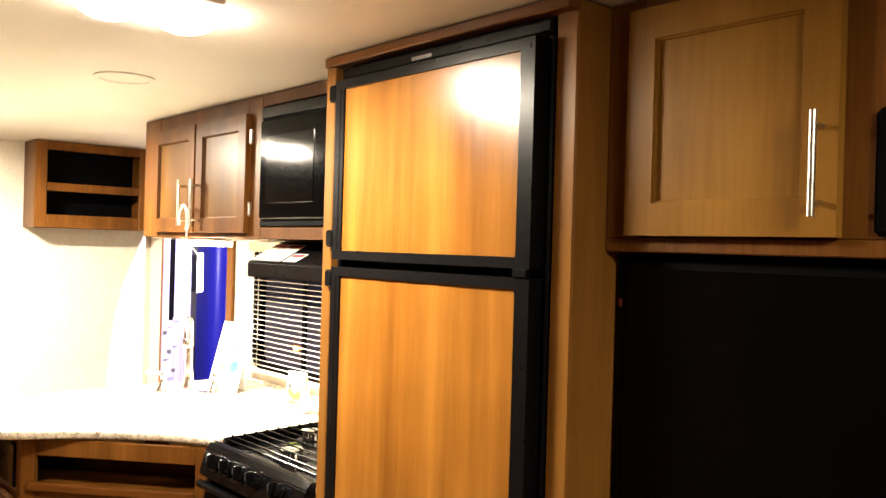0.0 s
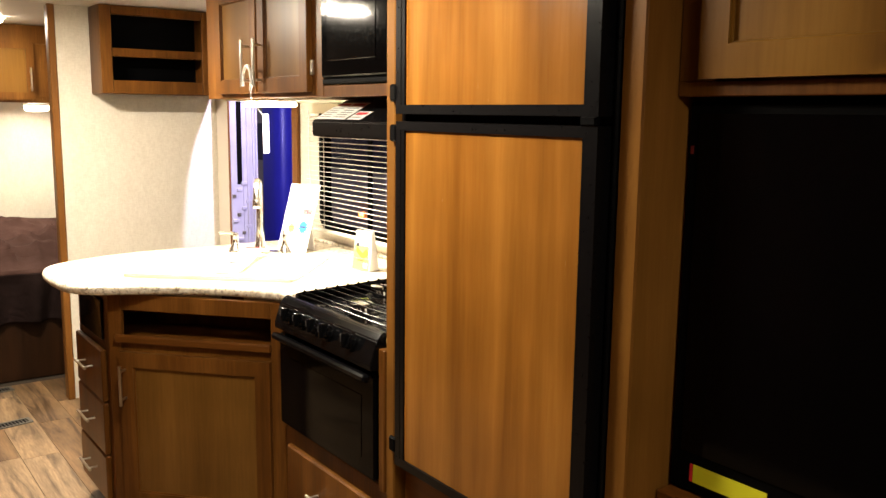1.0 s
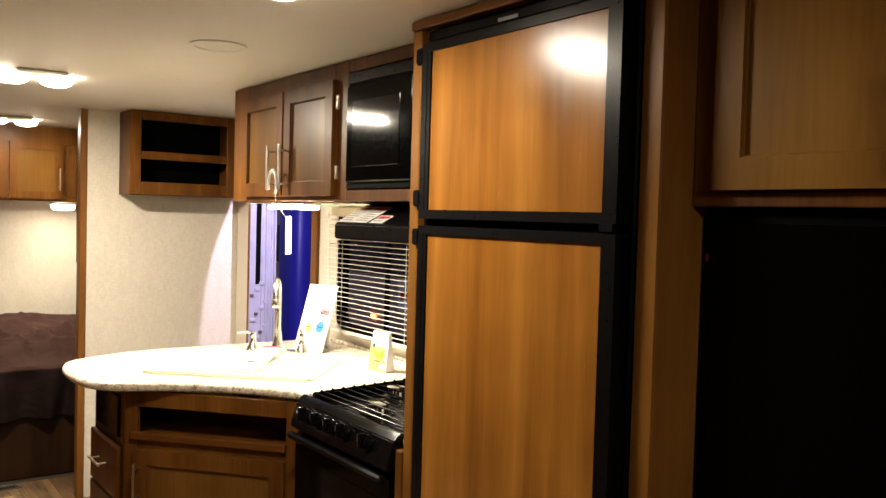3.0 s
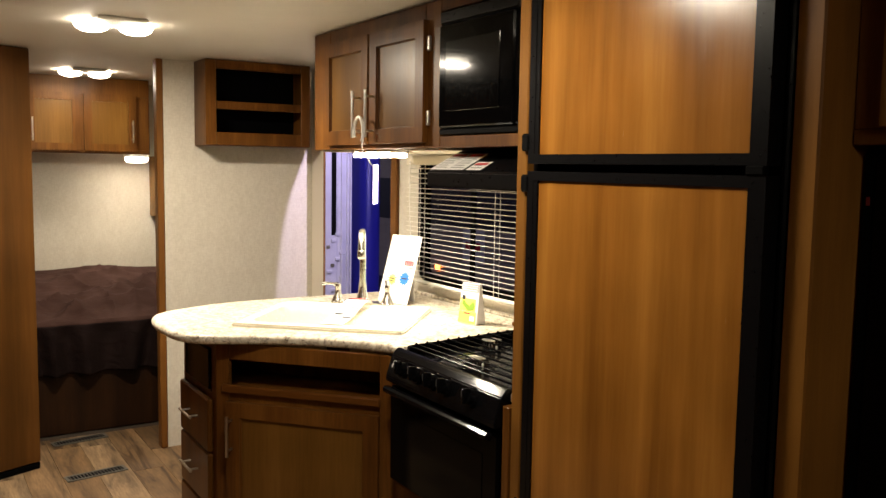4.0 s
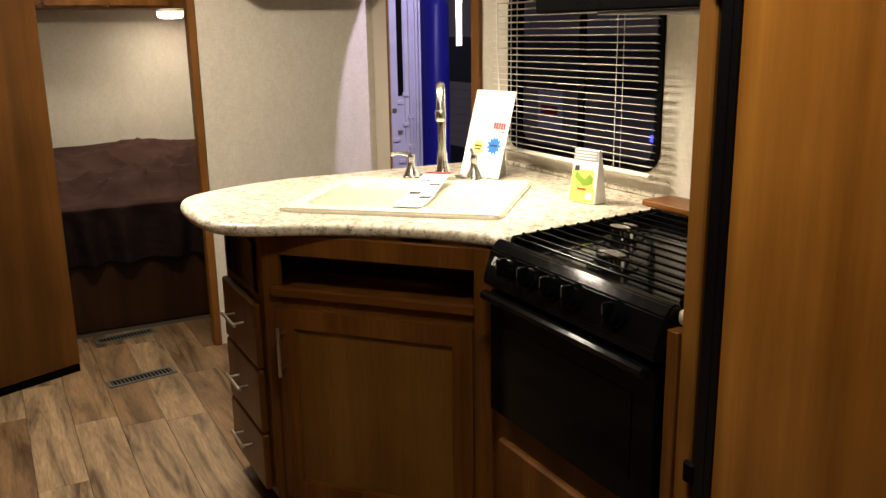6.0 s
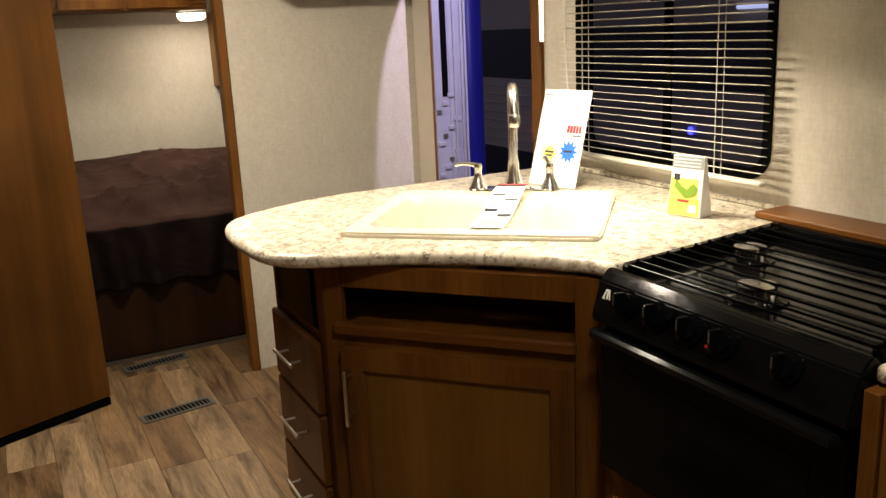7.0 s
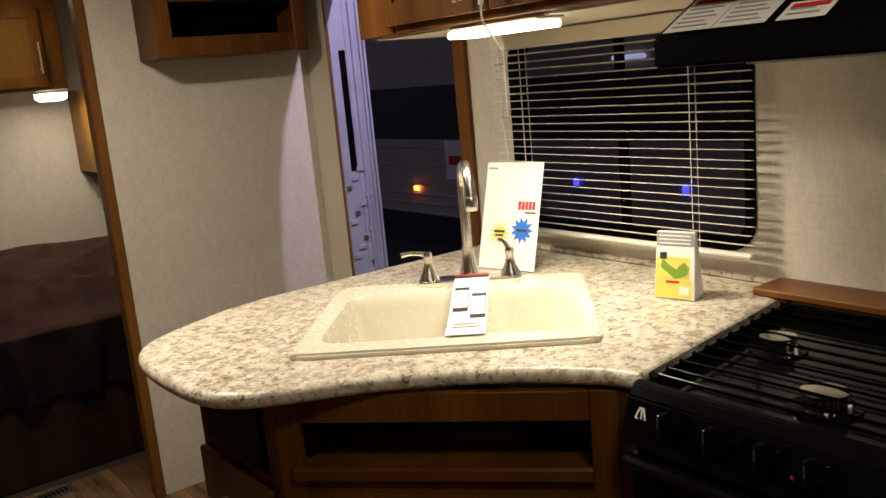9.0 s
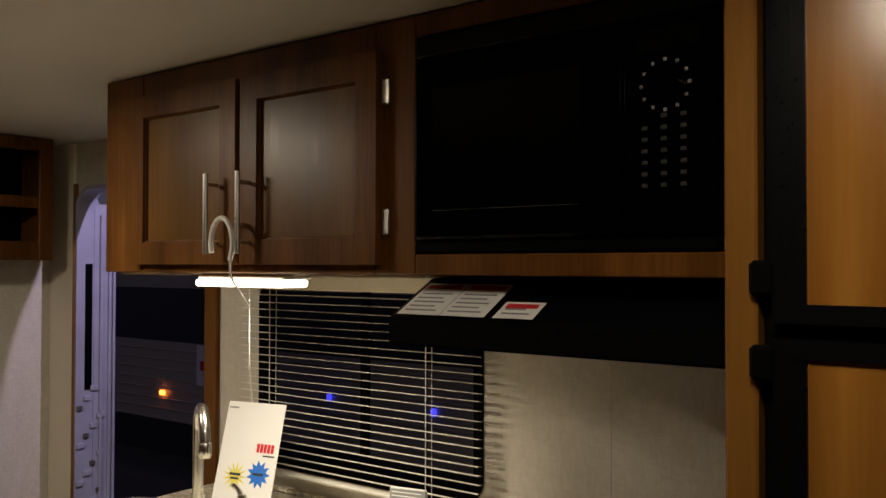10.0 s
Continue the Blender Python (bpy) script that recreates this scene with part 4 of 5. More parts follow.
part("drawer_box", block((-2.969, 0.868, 0.091), (-2.645, 0.914, 0.871)), CABINET, sb)
for z0, z1 in ((0.472, 0.662), (0.275, 0.472 - 0.006), (0.098, 0.275 - 0.006)):
    dd = part("drawer", block((-2.968, 0.826, z0), (-2.622, 0.8465, z1), 0.005), CABINET, sb, "brown wood drawer front")
    zc = (z0 + z1) / 2 + 0.01
    bar_handle(dd, "handle", (-2.862, 0.826, zc), (-2.722, 0.826, zc), (0, -0.032, 0))
pl = part("outlet_plate", block((-2.94, 0.8395, 0.69), (-2.65, 0.8465, 0.835), 0.004), COOKTOP, sb, "glossy black control cover")

# ---- things on the counter ----
sg = thing("price_sign", (-2.83, 1.665, 0.913), "white sales card with yellow and blue stars leaning on the counter", "sign", rz=13.5)
TILT_S = radians(17)


def card(x0, x1, s0, s1, lift, thick):
    """A thin plate on the leaning face of the sign."""
    bm = bmesh.new()
    up_, nn = Vector((0, math.sin(TILT_S), math.cos(TILT_S))), Vector((0, -math.cos(TILT_S), math.sin(TILT_S)))
    q = [[bm.verts.new(Vector((x, 0, 0)) + up_ * s + nn * h) for x, s in ((x0, s0), (x1, s0), (x1, s1), (x0, s1))] for h in (lift, lift + thick)]
    bm.faces.new(q[0][::-1])
    bm.faces.new(q[1])
    for i in range(4):
        bm.faces.new((q[0][i], q[0][(i + 1) % 4], q[1][(i + 1) % 4], q[1][i]))
    return bm


def star(cx, cs, r_out, r_in, points, lift):
    bm = bmesh.new()
    up_, nn = Vector((0, math.sin(TILT_S), math.cos(TILT_S))), Vector((0, -math.cos(TILT_S), math.sin(TILT_S)))
    loops = []
    for h in (lift, lift + 0.0006):
        loop = []
        for k in range(points * 2):
            r = r_out if k % 2 == 0 else r_in
            a = math.pi * k / points
            loop.append(bm.verts.new(Vector((cx + r * math.cos(a), 0, 0)) + up_ * (cs + r * math.sin(a)) + nn * h))
        loops.append(loop)
    bm.faces.new(loops[0][::-1])
    bm.faces.new(loops[1])
    n = points * 2
    for i in range(n):
        bm.faces.new((loops[0][i], loops[0][(i + 1) % n], loops[1][(i + 1) % n], loops[1][i]))
    return bm


part("card", card(-0.085, 0.095, 0.002, 0.29, 0, 0.002), PAPER, sg, local=True)
bm = bmesh.new()
v = [bm.verts.new(p) for p in ((-0.03, 0.095, 0.0), (0.04, 0.095, 0.0), (0.04, 0.072, 0.235), (-0.03, 0.072, 0.235), (-0.03, 0.098, 0.0), (0.04, 0.098, 0.0), (0.04, 0.075, 0.235), (-0.03, 0.075, 0.235))]
for f in ((0, 1, 2, 3), (7, 6, 5, 4), (0, 4, 5, 1), (2, 6, 7, 3), (0, 3, 7, 4), (1, 5, 6, 2)):
    bm.faces.new([v[i] for i in f])
part("easel_back", bm, PAPER, sg, local=True)
part("star", star(-0.025, 0.098, 0.038, 0.016, 13, 0.0025), YELLOW, sg, "yellow star burst", local=True)
part("star", star(0.046, 0.108, 0.036, 0.022, 11, 0.0025), BLUE, sg, "blue star burst", local=True)
for i in range(5):
    part("price_bar", card(0.028 + 0.011 * i, 0.0365 + 0.011 * i, 0.163, 0.185, 0.0025, 0.0006), RED, sg, "red price digit bar", local=True)
part("note_bar", card(0.05, 0.085, 0.153, 0.157, 0.0025, 0.0006), INK, sg, local=True)
part("text_bar", card(-0.042, -0.008, 0.10, 0.106, 0.0035, 0.0004), INK, sg, local=True)
part("text_bar", card(-0.038, -0.012, 0.09, 0.095, 0.0035, 0.0004), INK, sg, local=True)
part("text_bar", card(0.03, 0.062, 0.105, 0.111, 0.0035, 0.0004), INK, sg, local=True)
part("text_bar", card(-0.08, -0.05, 0.272, 0.276, 0.0025, 0.0004), GREY, sg, local=True)

bx = thing("leaflet_carton", (-2.293, 1.705, 0.913), "small white and yellow gable-top paper carton on the counter", "carton", rz=13)
bm = bmesh.new()
w, dp, hh = 0.047, 0.026, 0.105


def tapered(bm):
    """Draws the carton's front and back together towards its top."""
    for v_ in bm.verts:
        v_.co.y *= 1 - 5.6 * v_.co.z
        v_.co.x *= 1 - 0.5 * v_.co.z
    return bm


block((-w, -dp, 0), (w, dp, 0.147), 0.0015, bm)
part("carton_body", tapered(bm), PAPER, bx, local=True)
part("yellow_field", tapered(block((-w + 0.002, -dp - 0.001, 0.003), (w - 0.006, -dp - 0.0003, 0.045))), YELLOW, bx, local=True)
part("yellow_field", tapered(block((-w + 0.002, -dp - 0.001, 0.046), (w - 0.012, -dp - 0.0003, 0.092))), YELLOW, bx, local=True)
bm = bmesh.new()
pts = [(-0.03, 0.088), (-0.012, 0.074), (0.004, 0.066), (0.012, 0.075), (0.022, 0.082), (0.034, 0.07), (0.03, 0.056), (0.018, 0.05), (0.0, 0.046), (-0.014, 0.056), (-0.034, 0.07)]
lo = [bm.verts.new((x, -dp - 0.0022, z)) for x, z in pts]
hi = [bm.verts.new((x, -dp - 0.0012, z)) for x, z in pts]
bm.faces.new(lo)
bm.faces.new(hi[::-1])
for i in range(len(pts)):
    j = (i + 1) % len(pts)
    bm.faces.new((lo[j], lo[i], hi[i], hi[j]))
part("leaf_print", tapered(bm), GREEN, bx, "green map-like print", local=True)
part("badge", tapered(block((-0.037, -dp - 0.002, 0.087), (-0.02, -dp - 0.0012, 0.102))), INK, bx, local=True)
part("text_bar", tapered(block((-0.02, -dp - 0.002, 0.036), (0.012, -dp - 0.0012, 0.041))), RED, bx, local=True)
part("text_bar", tapered(block((0.012, -dp - 0.002, 0.012), (0.034, -dp - 0.0012, 0.03))), PAPER, bx, local=True)
bm = bmesh.new()
block((-w + 0.001, -dp - 0.0016, 0.116), (w - 0.001, -dp - 0.0004, 0.145), 0, bm)
part("top_print", tapered(bm), GREY, bx, "grey top print", local=True)

for k in range(3):
    part("text_bar", tapered(block((-w + 0.006, -dp - 0.0024, 0.121 + 0.008 * k), (w - 0.010, -dp - 0.0018, 0.1235 + 0.008 * k))), PAPER, bx, local=True)

# folded booklet over the sink's divider
bk = thing("sink_booklet", (*(SC + SU * 0.043 + SV * 0.0), 0.926), "white folded booklet with phone pictures over the sink divider", "booklet", rz=SA)


def draped(x0, x1, v0, v1, lift, thick, skew=0.0):
    """A strip of paper that bends over the rim at its rear."""
    bm = bmesh.new()
    rows_ = []
    n = 16
    for i in range(n + 1):
        v_ = v0 + (v1 - v0) * i / n
        up_to = max(0.0, min(1.0, (v_ + 0.16) / 0.29))
        z = 0.002 + 0.034 * up_to * up_to * (3 - 2 * up_to) - 0.5 * max(0.0, v_ - 0.15)
        rows_.append([bm.verts.new((x + skew * v_, v_, z + lift + h)) for x, h in ((x0, 0), (x1, 0), (x1, thick), (x0, thick))])
    for s, e in zip(rows_, rows_[1:]):
        for k in range(4):
            bm.faces.new((s[k], s[(k + 1) % 4], e[(k + 1) % 4], e[k]))
    bm.faces.new(rows_[0])
    bm.faces.new(rows_[-1][::-1])
    return bm


part("sheet", draped(-0.042, 0.040, -0.215, 0.188, 0, 0.0012), PAPER, bk, local=True)
part("cover_band", draped(-0.041, 0.039, 0.118, 0.137, 0.0022, 0.0005), INK, bk, local=True)
part("cover_band", draped(-0.041, 0.039, 0.140, 0.156, 0.0022, 0.0005), RED, bk, local=True)
part("cover_band", draped(-0.041, 0.039, 0.160, 0.172, 0.0022, 0.0005), GREY, bk, local=True)
for px, v0, v1 in ((-0.019, -0.075, 0.050), (0.020, -0.112, 0.014)):
    ph = part("phone_print", draped(px - 0.0165, px + 0.0165, v0, v1, 0.0022, 0.0005), INK, bk, "black phone picture", local=True)
    part("phone_screen", draped(px - 0.0150, px + 0.0150, v0 + 0.017, v1 - 0.018, 0.0031, 0.0004), SCREEN, ph, "pale screen", local=True)
part("text_bar", draped(-0.03, 0.02, -0.150, -0.143, 0.0022, 0.0005), GREY, bk, local=True)
part("text_bar", draped(-0.03, 0.03, -0.168, -0.163, 0.0022, 0.0005), GREY, bk, local=True)

# ---- window and blind ----
wn = thing("window_1", (-2.61, NY + 0.025, WZ0), "dark night window with rounded corners over the counter", "window", kind="structure")
bm = bmesh.new()
ring_wall(rounded(WX0 - 0.008, WZ0 - 0.008, WX1 + 0.006, WZ1 + 0.008, 0.07), rounded(WX0 + 0.02, WZ0 + 0.02, WX1 - 0.02, WZ1 - 0.02, 0.05), NY - 0.006, NY - 0.0005, "y", bm)
part("window_frame", bm, BLACK_MATT, wn, "black window frame")
bm = ring_wall(rounded(WX0 + 0.0005, WZ0 + 0.0005, WX1 - 0.0005, WZ1 - 0.0005, 0.0595), rounded(WX0 + 0.012, WZ0 + 0.012, WX1 - 0.012, WZ1 - 0.012, 0.05), NY - 0.0003, NY + 0.0495, "y")
part("reveal", bm, BLACK_MATT, wn, "black window liner")
part("pane", block((WX0 + 0.010, NY + 0.028, WZ0 + 0.010), (WX1 - 0.010, NY + 0.032, WZ1 - 0.010)), PANE, wn).visible_shadow = False
part("mullion", block((-2.645, NY + 0.02, WZ0 + 0.011), (-2.615, NY + 0.027, WZ1 - 0.011)), BLACK_MATT, wn)
bd = thing("window_blind", (-2.62, NY - 0.05, 0.975), "white horizontal slat blind half open over the dark window", "blind")
part("head_rail", block((-3.03, NY - 0.067, 1.488), (-2.20, NY - 0.012, 1.530), 0.003), CREAM, bd)
part("bottom_rail", block((-3.034, NY - 0.063, 0.975), (-2.206, NY - 0.04, 0.987), 0.004), SLAT, bd)
slat_mesh = None
for i in range(23):
    z = 1.007 + 0.0212 * i
    if slat_mesh is None:
        bm = bmesh.new()
        prof = [(-0.0095, -0.0009), (-0.005, 0.0002), (0.0, 0.0006), (0.005, 0.0002), (0.0095, -0.0009)]
        loops = []
        for x in (-0.415, 0.415):
            loops.append([bm.verts.new((x, y, zz)) for y, zz in prof] + [bm.verts.new((x, y, zz - 0.0006)) for y, zz in prof[::-1]])
        n = len(loops[0])
        for k in range(n):
            bm.faces.new((loops[0][k], loops[0][(k + 1) % n], loops[1][(k + 1) % n], loops[1][k]))
        bm.faces.new(loops[0][::-1])
        bm.faces.new(loops[1])
        s = part("slat", bm, SLAT, bd, local=True)
        slat_mesh = s.data
    else:
        s = new("slat", slat_mesh)
        s.parent = bd
    s.matrix_basis = pose(random.uniform(-0.003, 0.003), -0.002, z - 0.975, -10 + random.uniform(-2, 2), random.uniform(-0.25, 0.25), 0)
for x in (-2.91, -2.355):
    bm = bmesh.new()
    for dy in (-0.013, 0.011):
        rod((x, NY - 0.052 + dy, 0.98), (x, NY - 0.052 + dy, 1.495), 0.0012, bm, 6)
    part("ladder_cord", bm, SLAT, bd)
bm = tube(curve_through([(-2.99, NY - 0.071, 1.505), (-2.985, NY - 0.073, 1.30), (-2.97, NY - 0.074, 1.16)], 5), 0.0022, None, 6)
part("tilt_wand", bm, WHITE, bd, "white tilt wand")

# white hanger loop and its card on the cabinet handle
hg = thing("handle_tag", (-2.44, 1.345, 1.58), "white plastic loop with a hanging card on a cabinet handle", "tag")
pts = [(-2.475 + 0.034 * math.cos(radians(a)), 1.330, 1.60 + 0.052 * math.sin(radians(a))) for a in range(200, -41, -15)]
part("loop", tube(pts, 0.0055, None, 8), WHITE, hg, smooth=True)
bm = tube(curve_through([(-2.447, 1.33, 1.57), (-2.452, 1.335, 1.535), (-2.452, 1.36, 1.50), (-2.452, 1.38, 1.475)], 4), 0.0022, None, 6)
part("string", bm, WHITE, hg)
cw = Vector((-0.755, 0.655, 0))
cn = Vector((0.655, 0.755, 0))
bm = bmesh.new()
c0 = Vector((-2.435, 1.367, 1.345))
q = [[bm.verts.new(c0 + cw * s + Vector((0, 0, h)) + cn * t_) for s, h in ((0, 0.0), (0.075, 0.0), (0.07, 0.14), (0.0, 0.14))] for t_ in (0, 0.002)]
bm.faces.new(q[0][::-1])
bm.faces.new(q[1])
for i in range(4):
    bm.faces.new((q[0][i], q[0][(i + 1) % 4], q[1][(i + 1) % 4], q[1][i]))
part("card", bm, PAPER, hg, "white hanging card")

# ---- open wall shelf on the partition ----
sh = thing("wall_shelf", (-4.09, 1.52, 1.572), "brown wood open wall shelf box with two empty compartments", "shelf")
SXF, SY0, SY1, SZ0, SZ1 = -3.985, 1.243, 1.80, 1.572, TOP - 0.004
part("side", block((PX + 0.001, SY0, SZ0), (SXF - 0.02, SY0 + 0.016, SZ1), 0.001), CABINET, sh)
part("side", block((PX + 0.001, SY1 - 0.016, SZ0), (SXF - 0.02, SY1, SZ1), 0.001), CABINET, sh)
part("base_board", block((PX + 0.001, SY0 + 0.017, SZ0), (SXF - 0.02, SY1 - 0.017, SZ0 + 0.016)), CABINET, sh)
# the shade deep inside the compartments is put in as a black back
part("back", block((PX + 0.001, SY0 + 0.017, SZ0 + 0.017), (PX + 0.006, SY1 - 0.017, SZ1)), BLACK_MATT, sh, "back panel coloured black for the shade in the compartments")
part("middle_board", block((PX + 0.007, SY0 + 0.017, 1.763), (SXF - 0.02, SY1 - 0.017, 1.777)), CABINET, sh)
bm = bmesh.new()
block((SXF - 0.019, SY0, SZ0), (SXF, SY0 + 0.055, SZ1), 0.003, bm)
block((SXF - 0.019, SY1 - 0.05, SZ0), (SXF, SY1, SZ1), 0.003, bm)
block((SXF - 0.0188, SY0 + 0.0555, SZ0), (SXF - 0.0003, SY1 - 0.0505, SZ0 + 0.065), 0.003, bm)
block((SXF - 0.0188, SY0 + 0.0555, 1.752), (SXF - 0.0003, SY1 - 0.0505, 1.792), 0.003, bm)
block((SXF - 0.0188, SY0 + 0.0555, SZ1 - 0.045), (SXF - 0.0003, SY1 - 0.0505, SZ1), 0.003, bm)
part("face_frame", bm, CABINET, sh)

# ---- bedroom ----
bed = thing("bed", (-5.2, 0.8, 0), "bed on a shade-darkened wood base with a rumpled brown bedspread", "bed")
# the base carries its shade in the wood colour
part("base", block((HX + 0.002, SY + 0.002, 0), (-4.665, NY - 0.003, 0.34), 0.004), SHADED_BASE_WOOD, bed, "reddish wood bed base, its shade put into a dark colour")
part("mattress", block((HX + 0.003, SY + 0.01, 0.345), (-4.70, NY - 0.01, 0.565), 0.03, seg=3), MATTRESS, bed)
bm = bmesh.new()
nx, ny = 110, 170
grid = []
for i in range(nx + 1):
    s = 1.55 * i / nx
    row = []
    for j in range(ny + 1):
        y = SY + 0.012 + (NY - SY - 0.024) * j / ny
        rum = noise.fractal(Vector((s * 2.6, y * 2.2, 0.3)), 1.1, 2.1, 3)
        wob = 0.25 * noise.noise(Vector((s * 2.2, y * 2.0, 4.0)))
        ridge = 1 - abs(noise.noise(Vector(((s * 0.8 + y * 0.55 + wob) * 4.4, (y * 0.8 - s * 0.5 + wob) * 1.5, 1.7))))
        crease = 1 - abs(noise.noise(Vector(((s * 0.5 - y * 0.9 + wob) * 6.0, (s + y) * 1.9, 8.1))))
        if s < 1.09:
            x = HX + 0.004 + s * 1.115 / 1.09
            end = min(1, (1.09 - s) / 0.12)
            z = 0.603 + 0.165 * max(0.0, 1 - s / 1.0) ** 0.8 + 0.070 * math.exp(-((s - 0.25) / 0.25) ** 2 - ((y - 1.0) / 0.22) ** 2) + 0.012 * rum
            z += end * min(1, max(0.0, s - 0.12) / 0.4) * (0.072 * ridge ** 4 + 0.042 * crease ** 4)
        else:
            d_ = s - 1.09
            drop = min(1, d_ / 0.12)
            gather = math.sin(y * 34 + 5 * noise.noise(Vector((y * 2.3, d_ * 0.8, 5))))
            x = HX + 1.119 + 0.025 * min(1, d_ / 0.04) + drop * (0.036 * gather * (0.6 + 0.8 * d_) + 0.02 * noise.noise(Vector((y * 9, d_ * 2, 3)))) + 0.008 * rum
            z = 0.632 - d_ * 0.64 + 0.004 * rum * drop
        row.append(bm.verts.new((x, y, z)))
    grid.append(row)
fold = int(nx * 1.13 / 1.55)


def strip(i0, i1):
    """The cloth between two rows of the sheet."""
    own = bmesh.new()
    rows_ = [[own.verts.new(v_.co) for v_ in grid[i]] for i in range(i0, i1 + 1)]
    for p, q in zip(rows_, rows_[1:]):
        for j in range(ny):
            own.faces.new((p[j], q[j], q[j + 1], p[j + 1]))
    return own


# one sheet in two colours; below the fold its shade is in the darker cloth
for nm, own, cl, lb in (("bedspread", strip(0, fold), SPREAD, "rumpled brown bedspread"), ("skirt", strip(fold, nx), SHADED_SPREAD, "gathered bedspread side with the shade in its dark colour")):
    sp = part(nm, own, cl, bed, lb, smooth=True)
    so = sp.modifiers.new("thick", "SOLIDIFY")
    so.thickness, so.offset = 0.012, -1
bm.free()

oc = thing("bedroom_cabinet", (-5.58, 0.8, 1.53), "brown wood overhead cabinet above the bed", "cabinet")
part("body", block((HX + 0.002, SY + 0.002, 1.532), (-5.425, 1.31, TOP - 0.004)), CABINET, oc)
bm = bmesh.new()
block((-5.424, SY + 0.002, 1.53), (-5.405, 1.31, 1.556), 0.002, bm)
block((-5.424, SY + 0.002, 1.885), (-5.405, 1.31, TOP - 0.004), 0.002, bm)
for y in (0.27, 0.585, 0.905, 1.235):
    block((-5.424, y - 0.02, 1.5565), (-5.4055, y + 0.02 + (0.055 if y > 1.2 else 0), 1.8845), 0.002, bm)
part("face_frame", bm, CABINET, oc)
for y0, y1, hy in ((-0.05, 0.26, 0.23), (0.28, 0.575, 0.54), (0.597, 0.895, 0.625), (0.917, 1.225, 1.20)):
    r = 0.045
    bm = ring_wall([(y1, 1.895), (y0, 1.895), (y0, 1.545), (y1, 1.545)], [(y1 - r, 1.895 - r), (y0 + r, 1.895 - r), (y0 + r, 1.545 + r), (y1 - r, 1.545 + r)], -5.4045, -5.386, "x")
    dr = part("door", bm, CABINET, oc)
    part("panel", block((-5.4045, y0 + r - 0.003, 1.545 + r - 0.003), (-5.394, y1 - r + 0.003, 1.895 - r + 0.003)), GLAZED, dr)
    bar_handle(dr, "handle", (-5.386, hy, 1.60), (-5.386, hy, 1.74), (0.028, 0, 0), 0.005)
rl = thing("reading_lamp_fixture", (-5.43, 1.24, 1.49), "lit round white reading lamp under the bedroom cabinet", "lamp")
part("housing", lathe([(0.075, 0), (0.078, 0.01), (0.07, 0.016)], (-5.44, 1.235, 1.513), 24), WHITE, rl, smooth=True)
part("diffuser", lathe([(0.02, -0.008), (0.055, -0.006), (0.07, 0.006), (0.072, 0.0275)], (-5.44, 1.235, 1.484), 24), LIT_BED, rl, "glowing diffuser", smooth=True)
wd = thing("bedside_cabinet", (-5.55, 1.62, 0.7), "golden wood bedside wardrobe beside the bed", "wardrobe")
part("body", block((HX + 0.003, 1.385, 1.12), (-5.25, NY - 0.003, 1.52), 0.003), PALE_DOOR, wd)

# ---- ceiling fittings ----
first = None
# the fixture at x 0.75 is an assumed repeat, out of view
for lx, ly in ((-3.16, 0.65), (-1.28, 0.72), (-5.05, 0.87), (0.75, 0.72)):
    if first is None:
        first = thing("ceiling_light", (lx, ly, TOP - 0.045), "lit twin white dome light on the ceiling", "ceiling light", "ceiling lights")
        part("base", block((lx - 0.17, ly - 0.09, TOP - 0.014), (lx + 0.17, ly + 0.09, TOP - 0.001), 0.006), WHITE, first)
        for s in (-1, 1):
            bm = lathe([(0.01, -0.026), (0.035, -0.023), (0.055, -0.013), (0.064, 0.0)], (lx, ly + 0.078 * s, TOP - 0.015), 24)
            part("dome", bm, LIT_CEIL, first, "glowing dome", smooth=True)
    else:
        copy_thing(first, pose(lx, ly, TOP - 0.045))
sd = thing("ceiling_speaker", (-2.09, 0.97, TOP - 0.02), "round white speaker flush on the ceiling", "speaker")
part("ring", lathe([(0.085, 0), (0.086, -0.003), (0.07, -0.006), (0.068, -0.004)], (-2.09, 0.97, TOP - 0.001), 28), CEILING, sd, smooth=True)
part("grille", lathe([(0.067, -0.003), (0.04, -0.005), (0.005, -0.006)], (-2.09, 0.97, TOP - 0.001), 28), CEILING, sd, smooth=True)

# ---- floor vents ----


def floor_vent(x, y, rz):
    vt = thing("floor_vent", (x, y, 0), "brown metal heating vent set in the plank floor", "vent", "floor vents", rz=rz)
    bm = bmesh.new()
    ring_wall(rounded(-0.14, -0.04, 0.14, 0.04, 0.006), rounded(-0.125, -0.026, 0.125, 0.026, 0.003), 0.0005, 0.005, "z", bm)
    part("rim", bm, VENT, vt, local=True)
    part("pit", block((-0.125, -0.026, 0.0003), (0.125, 0.026, 0.001)), BLACK_MATT, vt, local=True)
    for i in range(16):
        x_ = -0.117 + 0.0156 * i
        part("slat", block((x_ - 0.002, -0.026, 0.0012), (x_ + 0.002, 0.026, 0.004)), VENT, vt, local=True)


floor_vent(-3.95, 0.69, 98)
floor_vent(-4.52, 0.71, 98)

# ---- entry door frame and the door folded back outside ----
ed = thing("door_1", (-3.58, NY + 0.08, 0), "open entry doorway with a pale metal frame lit violet from outside", "door", kind="structure")
bm = ring_wall(rounded(DX0 + 0.001, 0.002, DX1 - 0.001, DZ1 - 0.001, 0.09), rounded(DX0 + 0.014, 0.014, DX1 - 0.006, DZ1 - 0.014, 0.08), NY - 0.012, NY + 0.055, "y")
part("door_frame", bm, DOOR_SKIN, ed, "pale metal door frame", smooth=True)
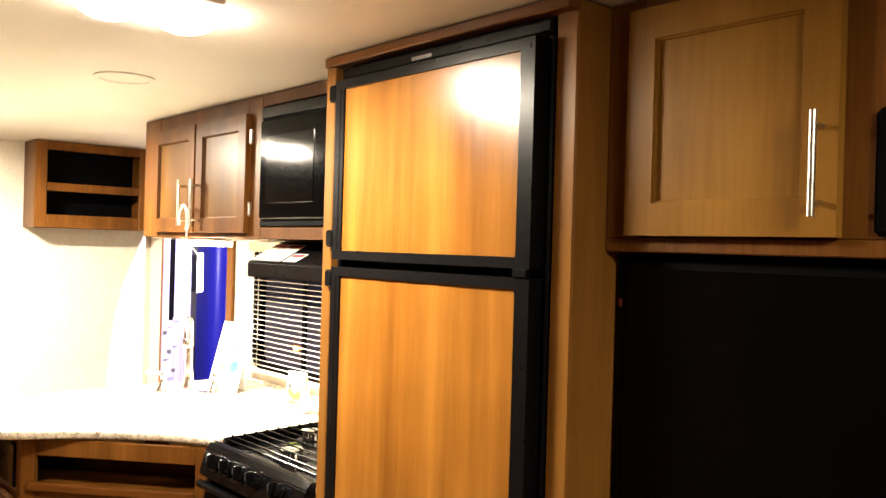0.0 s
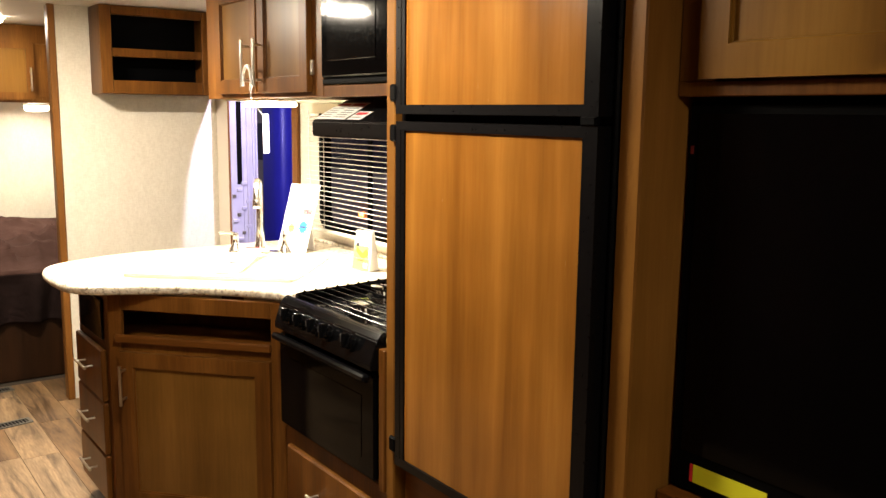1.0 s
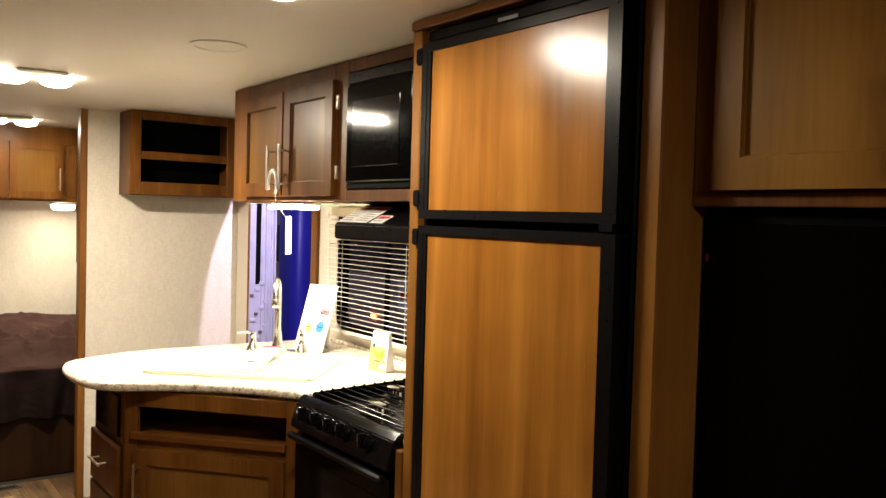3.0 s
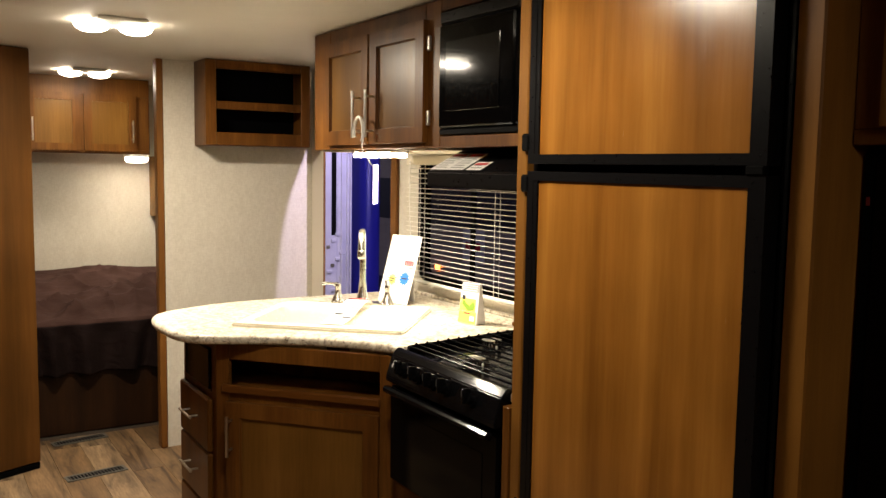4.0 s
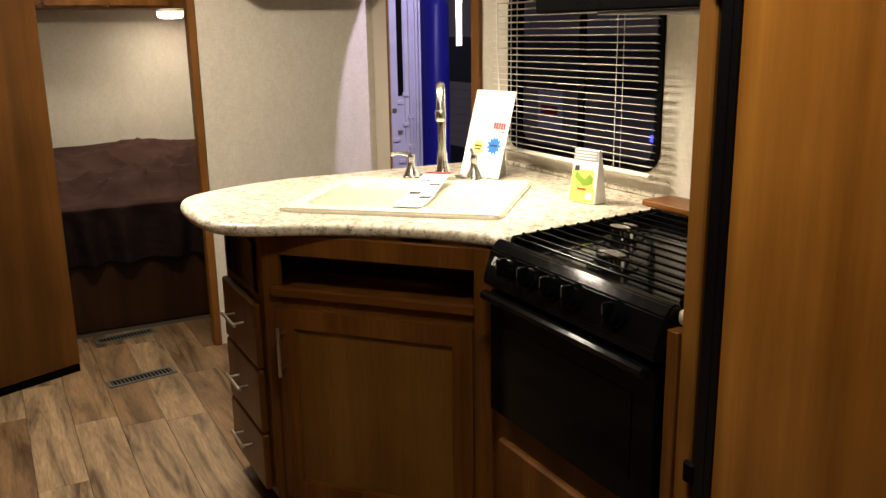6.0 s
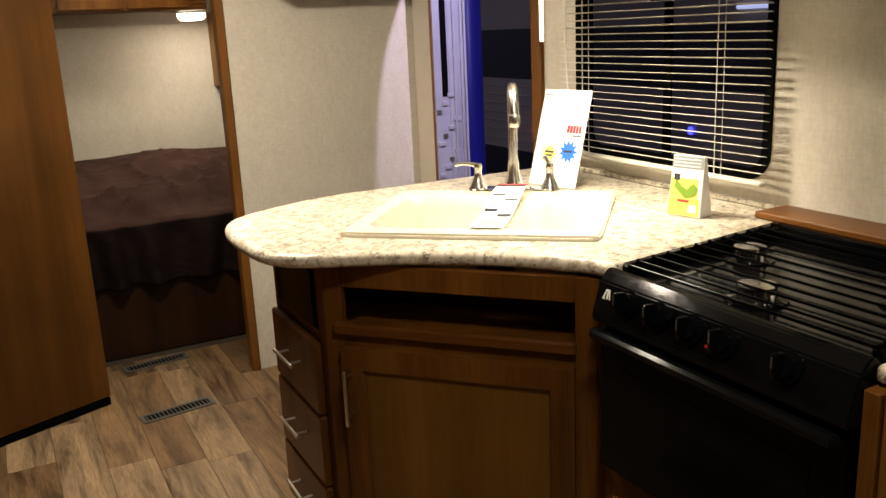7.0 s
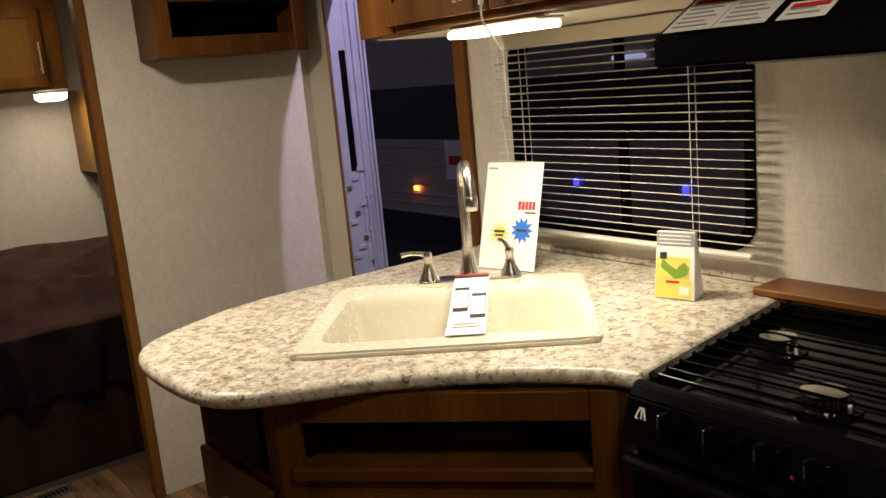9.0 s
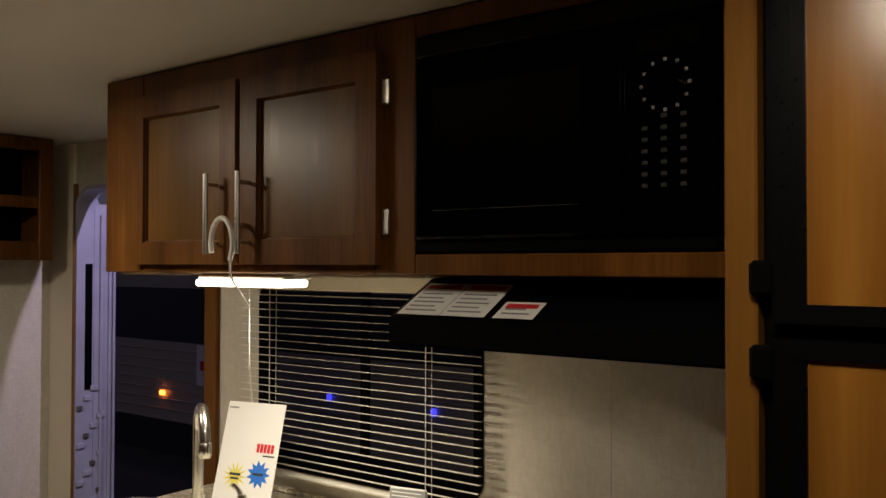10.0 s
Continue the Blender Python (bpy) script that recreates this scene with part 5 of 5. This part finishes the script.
part("hinge_flange", block((DX0 + 0.001, NY + 0.056, 0.06), (DX0 + 0.013, NY + 0.142, 1.78), 0.003), DOOR_SKIN, ed, "pale metal hinge flange")
for yy, zz0, zz1 in ((0.078, 0.10, 1.74), (0.112, 0.10, 1.74), (0.130, 0.10, 1.74)):
    part("rib", block((DX0 + 0.013, NY + yy, zz0), (DX0 + 0.024, NY + yy + 0.010, zz1), 0.002), DOOR_SKIN, ed)
part("seal", block((DX0 + 0.0135, NY + 0.022, 1.10), (DX0 + 0.0165, NY + 0.050, 1.56), 0.001), BLACK_MATT, ed, "black rubber seal strip")
for i in range(15):
    zz = 0.62 + 0.034 * i
    yy = -0.008 + 0.026 * ((i * 5) % 4)
    hh = 0.018 + 0.010 * ((i * 3) % 3)
    part("catch_block", block((DX0 + 0.013, NY + yy, zz), (DX0 + 0.022, NY + yy + 0.020 + 0.006 * (i % 3), zz + hh), 0.002), DOOR_SKIN if i % 3 else VENT, ed, "stepped metal catch block")
lf = thing("entry_door", (DX0 - 0.35, NY + 0.11, 0.05), "entry door folded back against the outer wall", "door")
part("leaf", ring_wall(rounded(DX0 - 0.70, 0.05, DX0 - 0.03, 1.83, 0.09), rounded(DX0 - 0.50, 0.9, DX0 - 0.22, 1.6, 0.04), NY + 0.075, NY + 0.11, "y"), DOOR_SKIN, lf)
part("pane", block((DX0 - 0.50, NY + 0.09, 0.90), (DX0 - 0.22, NY + 0.094, 1.60)), GLASS_BLACK, lf)

# ---- outside ----
structure("ground", block((-60, -60, -0.62), (60, 60, -0.60)), ASPHALT, "dark asphalt yard at night", "ground")
nb = thing("neighbour_trailer", (-8.0, 5.6, -0.6), "tan and dark travel trailer parked outside at night", "trailer")
YB = 5.5
part("lower_wall", block((-14, YB, -0.35), (2, YB + 0.05, -0.02)), DARK_SIDING, nb)
part("body_wall", block((-14, YB + 0.002, -0.019), (2, YB + 0.05, 0.78)), TAN_SIDING, nb)
for i in range(8):
    part("siding_rib", block((-14, YB - 0.008, -0.01 + 0.1 * i), (2, YB + 0.001, 0.004 + 0.1 * i), 0.003), TAN_SIDING, nb)
part("dark_band", block((-14, YB, 0.781), (2, YB + 0.05, 1.32)), DARK_SIDING, nb)
part("upper_wall", block((-14, YB + 0.002, 1.321), (2, YB + 0.05, 2.0)), TAN_SIDING, nb)
part("roof", block((-14, YB - 0.02, 2.001), (2, YB + 2.3, 2.15), 0.02), DARK_SIDING, nb)
lt = thing("marker_lamp", (-8.6, YB - 0.02, 0.26), "small glowing orange marker lamp on the trailer outside", "lamp")
part("lens", block((-8.64, YB - 0.035, 0.235), (-8.56, YB - 0.009, 0.285), 0.01), ORANGE, lt)
sgn = thing("sale_sign", (-7.9, YB - 0.02, 0.39), "white sign with red writing on the trailer outside", "sign")
part("board", block((-8.06, YB - 0.014, 0.38), (-7.62, YB - 0.009, 0.77)), PAPER, sgn)
part("text_bar", block((-8.0, YB - 0.018, 0.53), (-7.7, YB - 0.0145, 0.62)), RED, sgn)

for lx, lz in ((-6.25, 0.43), (-5.13, 0.42)):
    led = thing("marker_light", (lx, YB - 0.02, lz), "small glowing blue light on the trailer outside", "lamp", "blue marker lights")
    part("lens", block((lx - 0.03, YB - 0.035, lz - 0.032), (lx + 0.03, YB - 0.009, lz + 0.032), 0.012), BLUE_LED, led)
pl = thing("porch_lamp", (-5.6, YB - 0.03, 1.43), "dim pale porch lamp on the trailer outside", "lamp")
part("lens", block((-5.78, YB - 0.05, 1.41), (-5.45, YB - 0.001, 1.45), 0.015), WHITE_LED, pl)
bb = thing("blue_banner", (-5.85, 3.05, -0.6), "tall blue vinyl banner standing outside at night", "banner")
part("sheet", slab(rounded(-6.02, 2.98, -5.69, 3.16, 0.085, 6), -0.55, 1.62, 0.06, 3), BLUE_PAINT, bb, smooth=True)
part("foot", block((-6.05, 2.85, -0.6), (-5.65, 3.25, -0.552), 0.01), BLACK_MATT, bb)

# ---- floor planks ----
mesh_of = {}
random.seed(4)
W, L = 0.152, 0.92
rows_n = int((NY - SY) / W) + 1
for r in range(rows_n):
    y0 = SY + r * W
    x = -4.62 - random.uniform(0.0, 0.9)
    while x < 2.9:
        x0, x1 = max(x, -4.598), min(x + L, 2.995)
        y1 = min(y0 + W, NY - 0.002)
        x += L
        if x1 - x0 < 0.04:
            continue
        key = (round(x1 - x0, 3), round(y1 - y0, 3))
        if key not in mesh_of:
            bm = block((0.0006, 0.0006, -0.006), (key[0] - 0.0006, key[1] - 0.0006, 0.0), 0.0009)
            me = bpy.data.meshes.new("plank")
            bm.to_mesh(me)
            bm.free()
            me.materials.append(PLANK)
            mesh_of[key] = me
        pk = new("plank", mesh_of[key])
        pk.location = (x0, y0, 0)
        pk.parent = floor
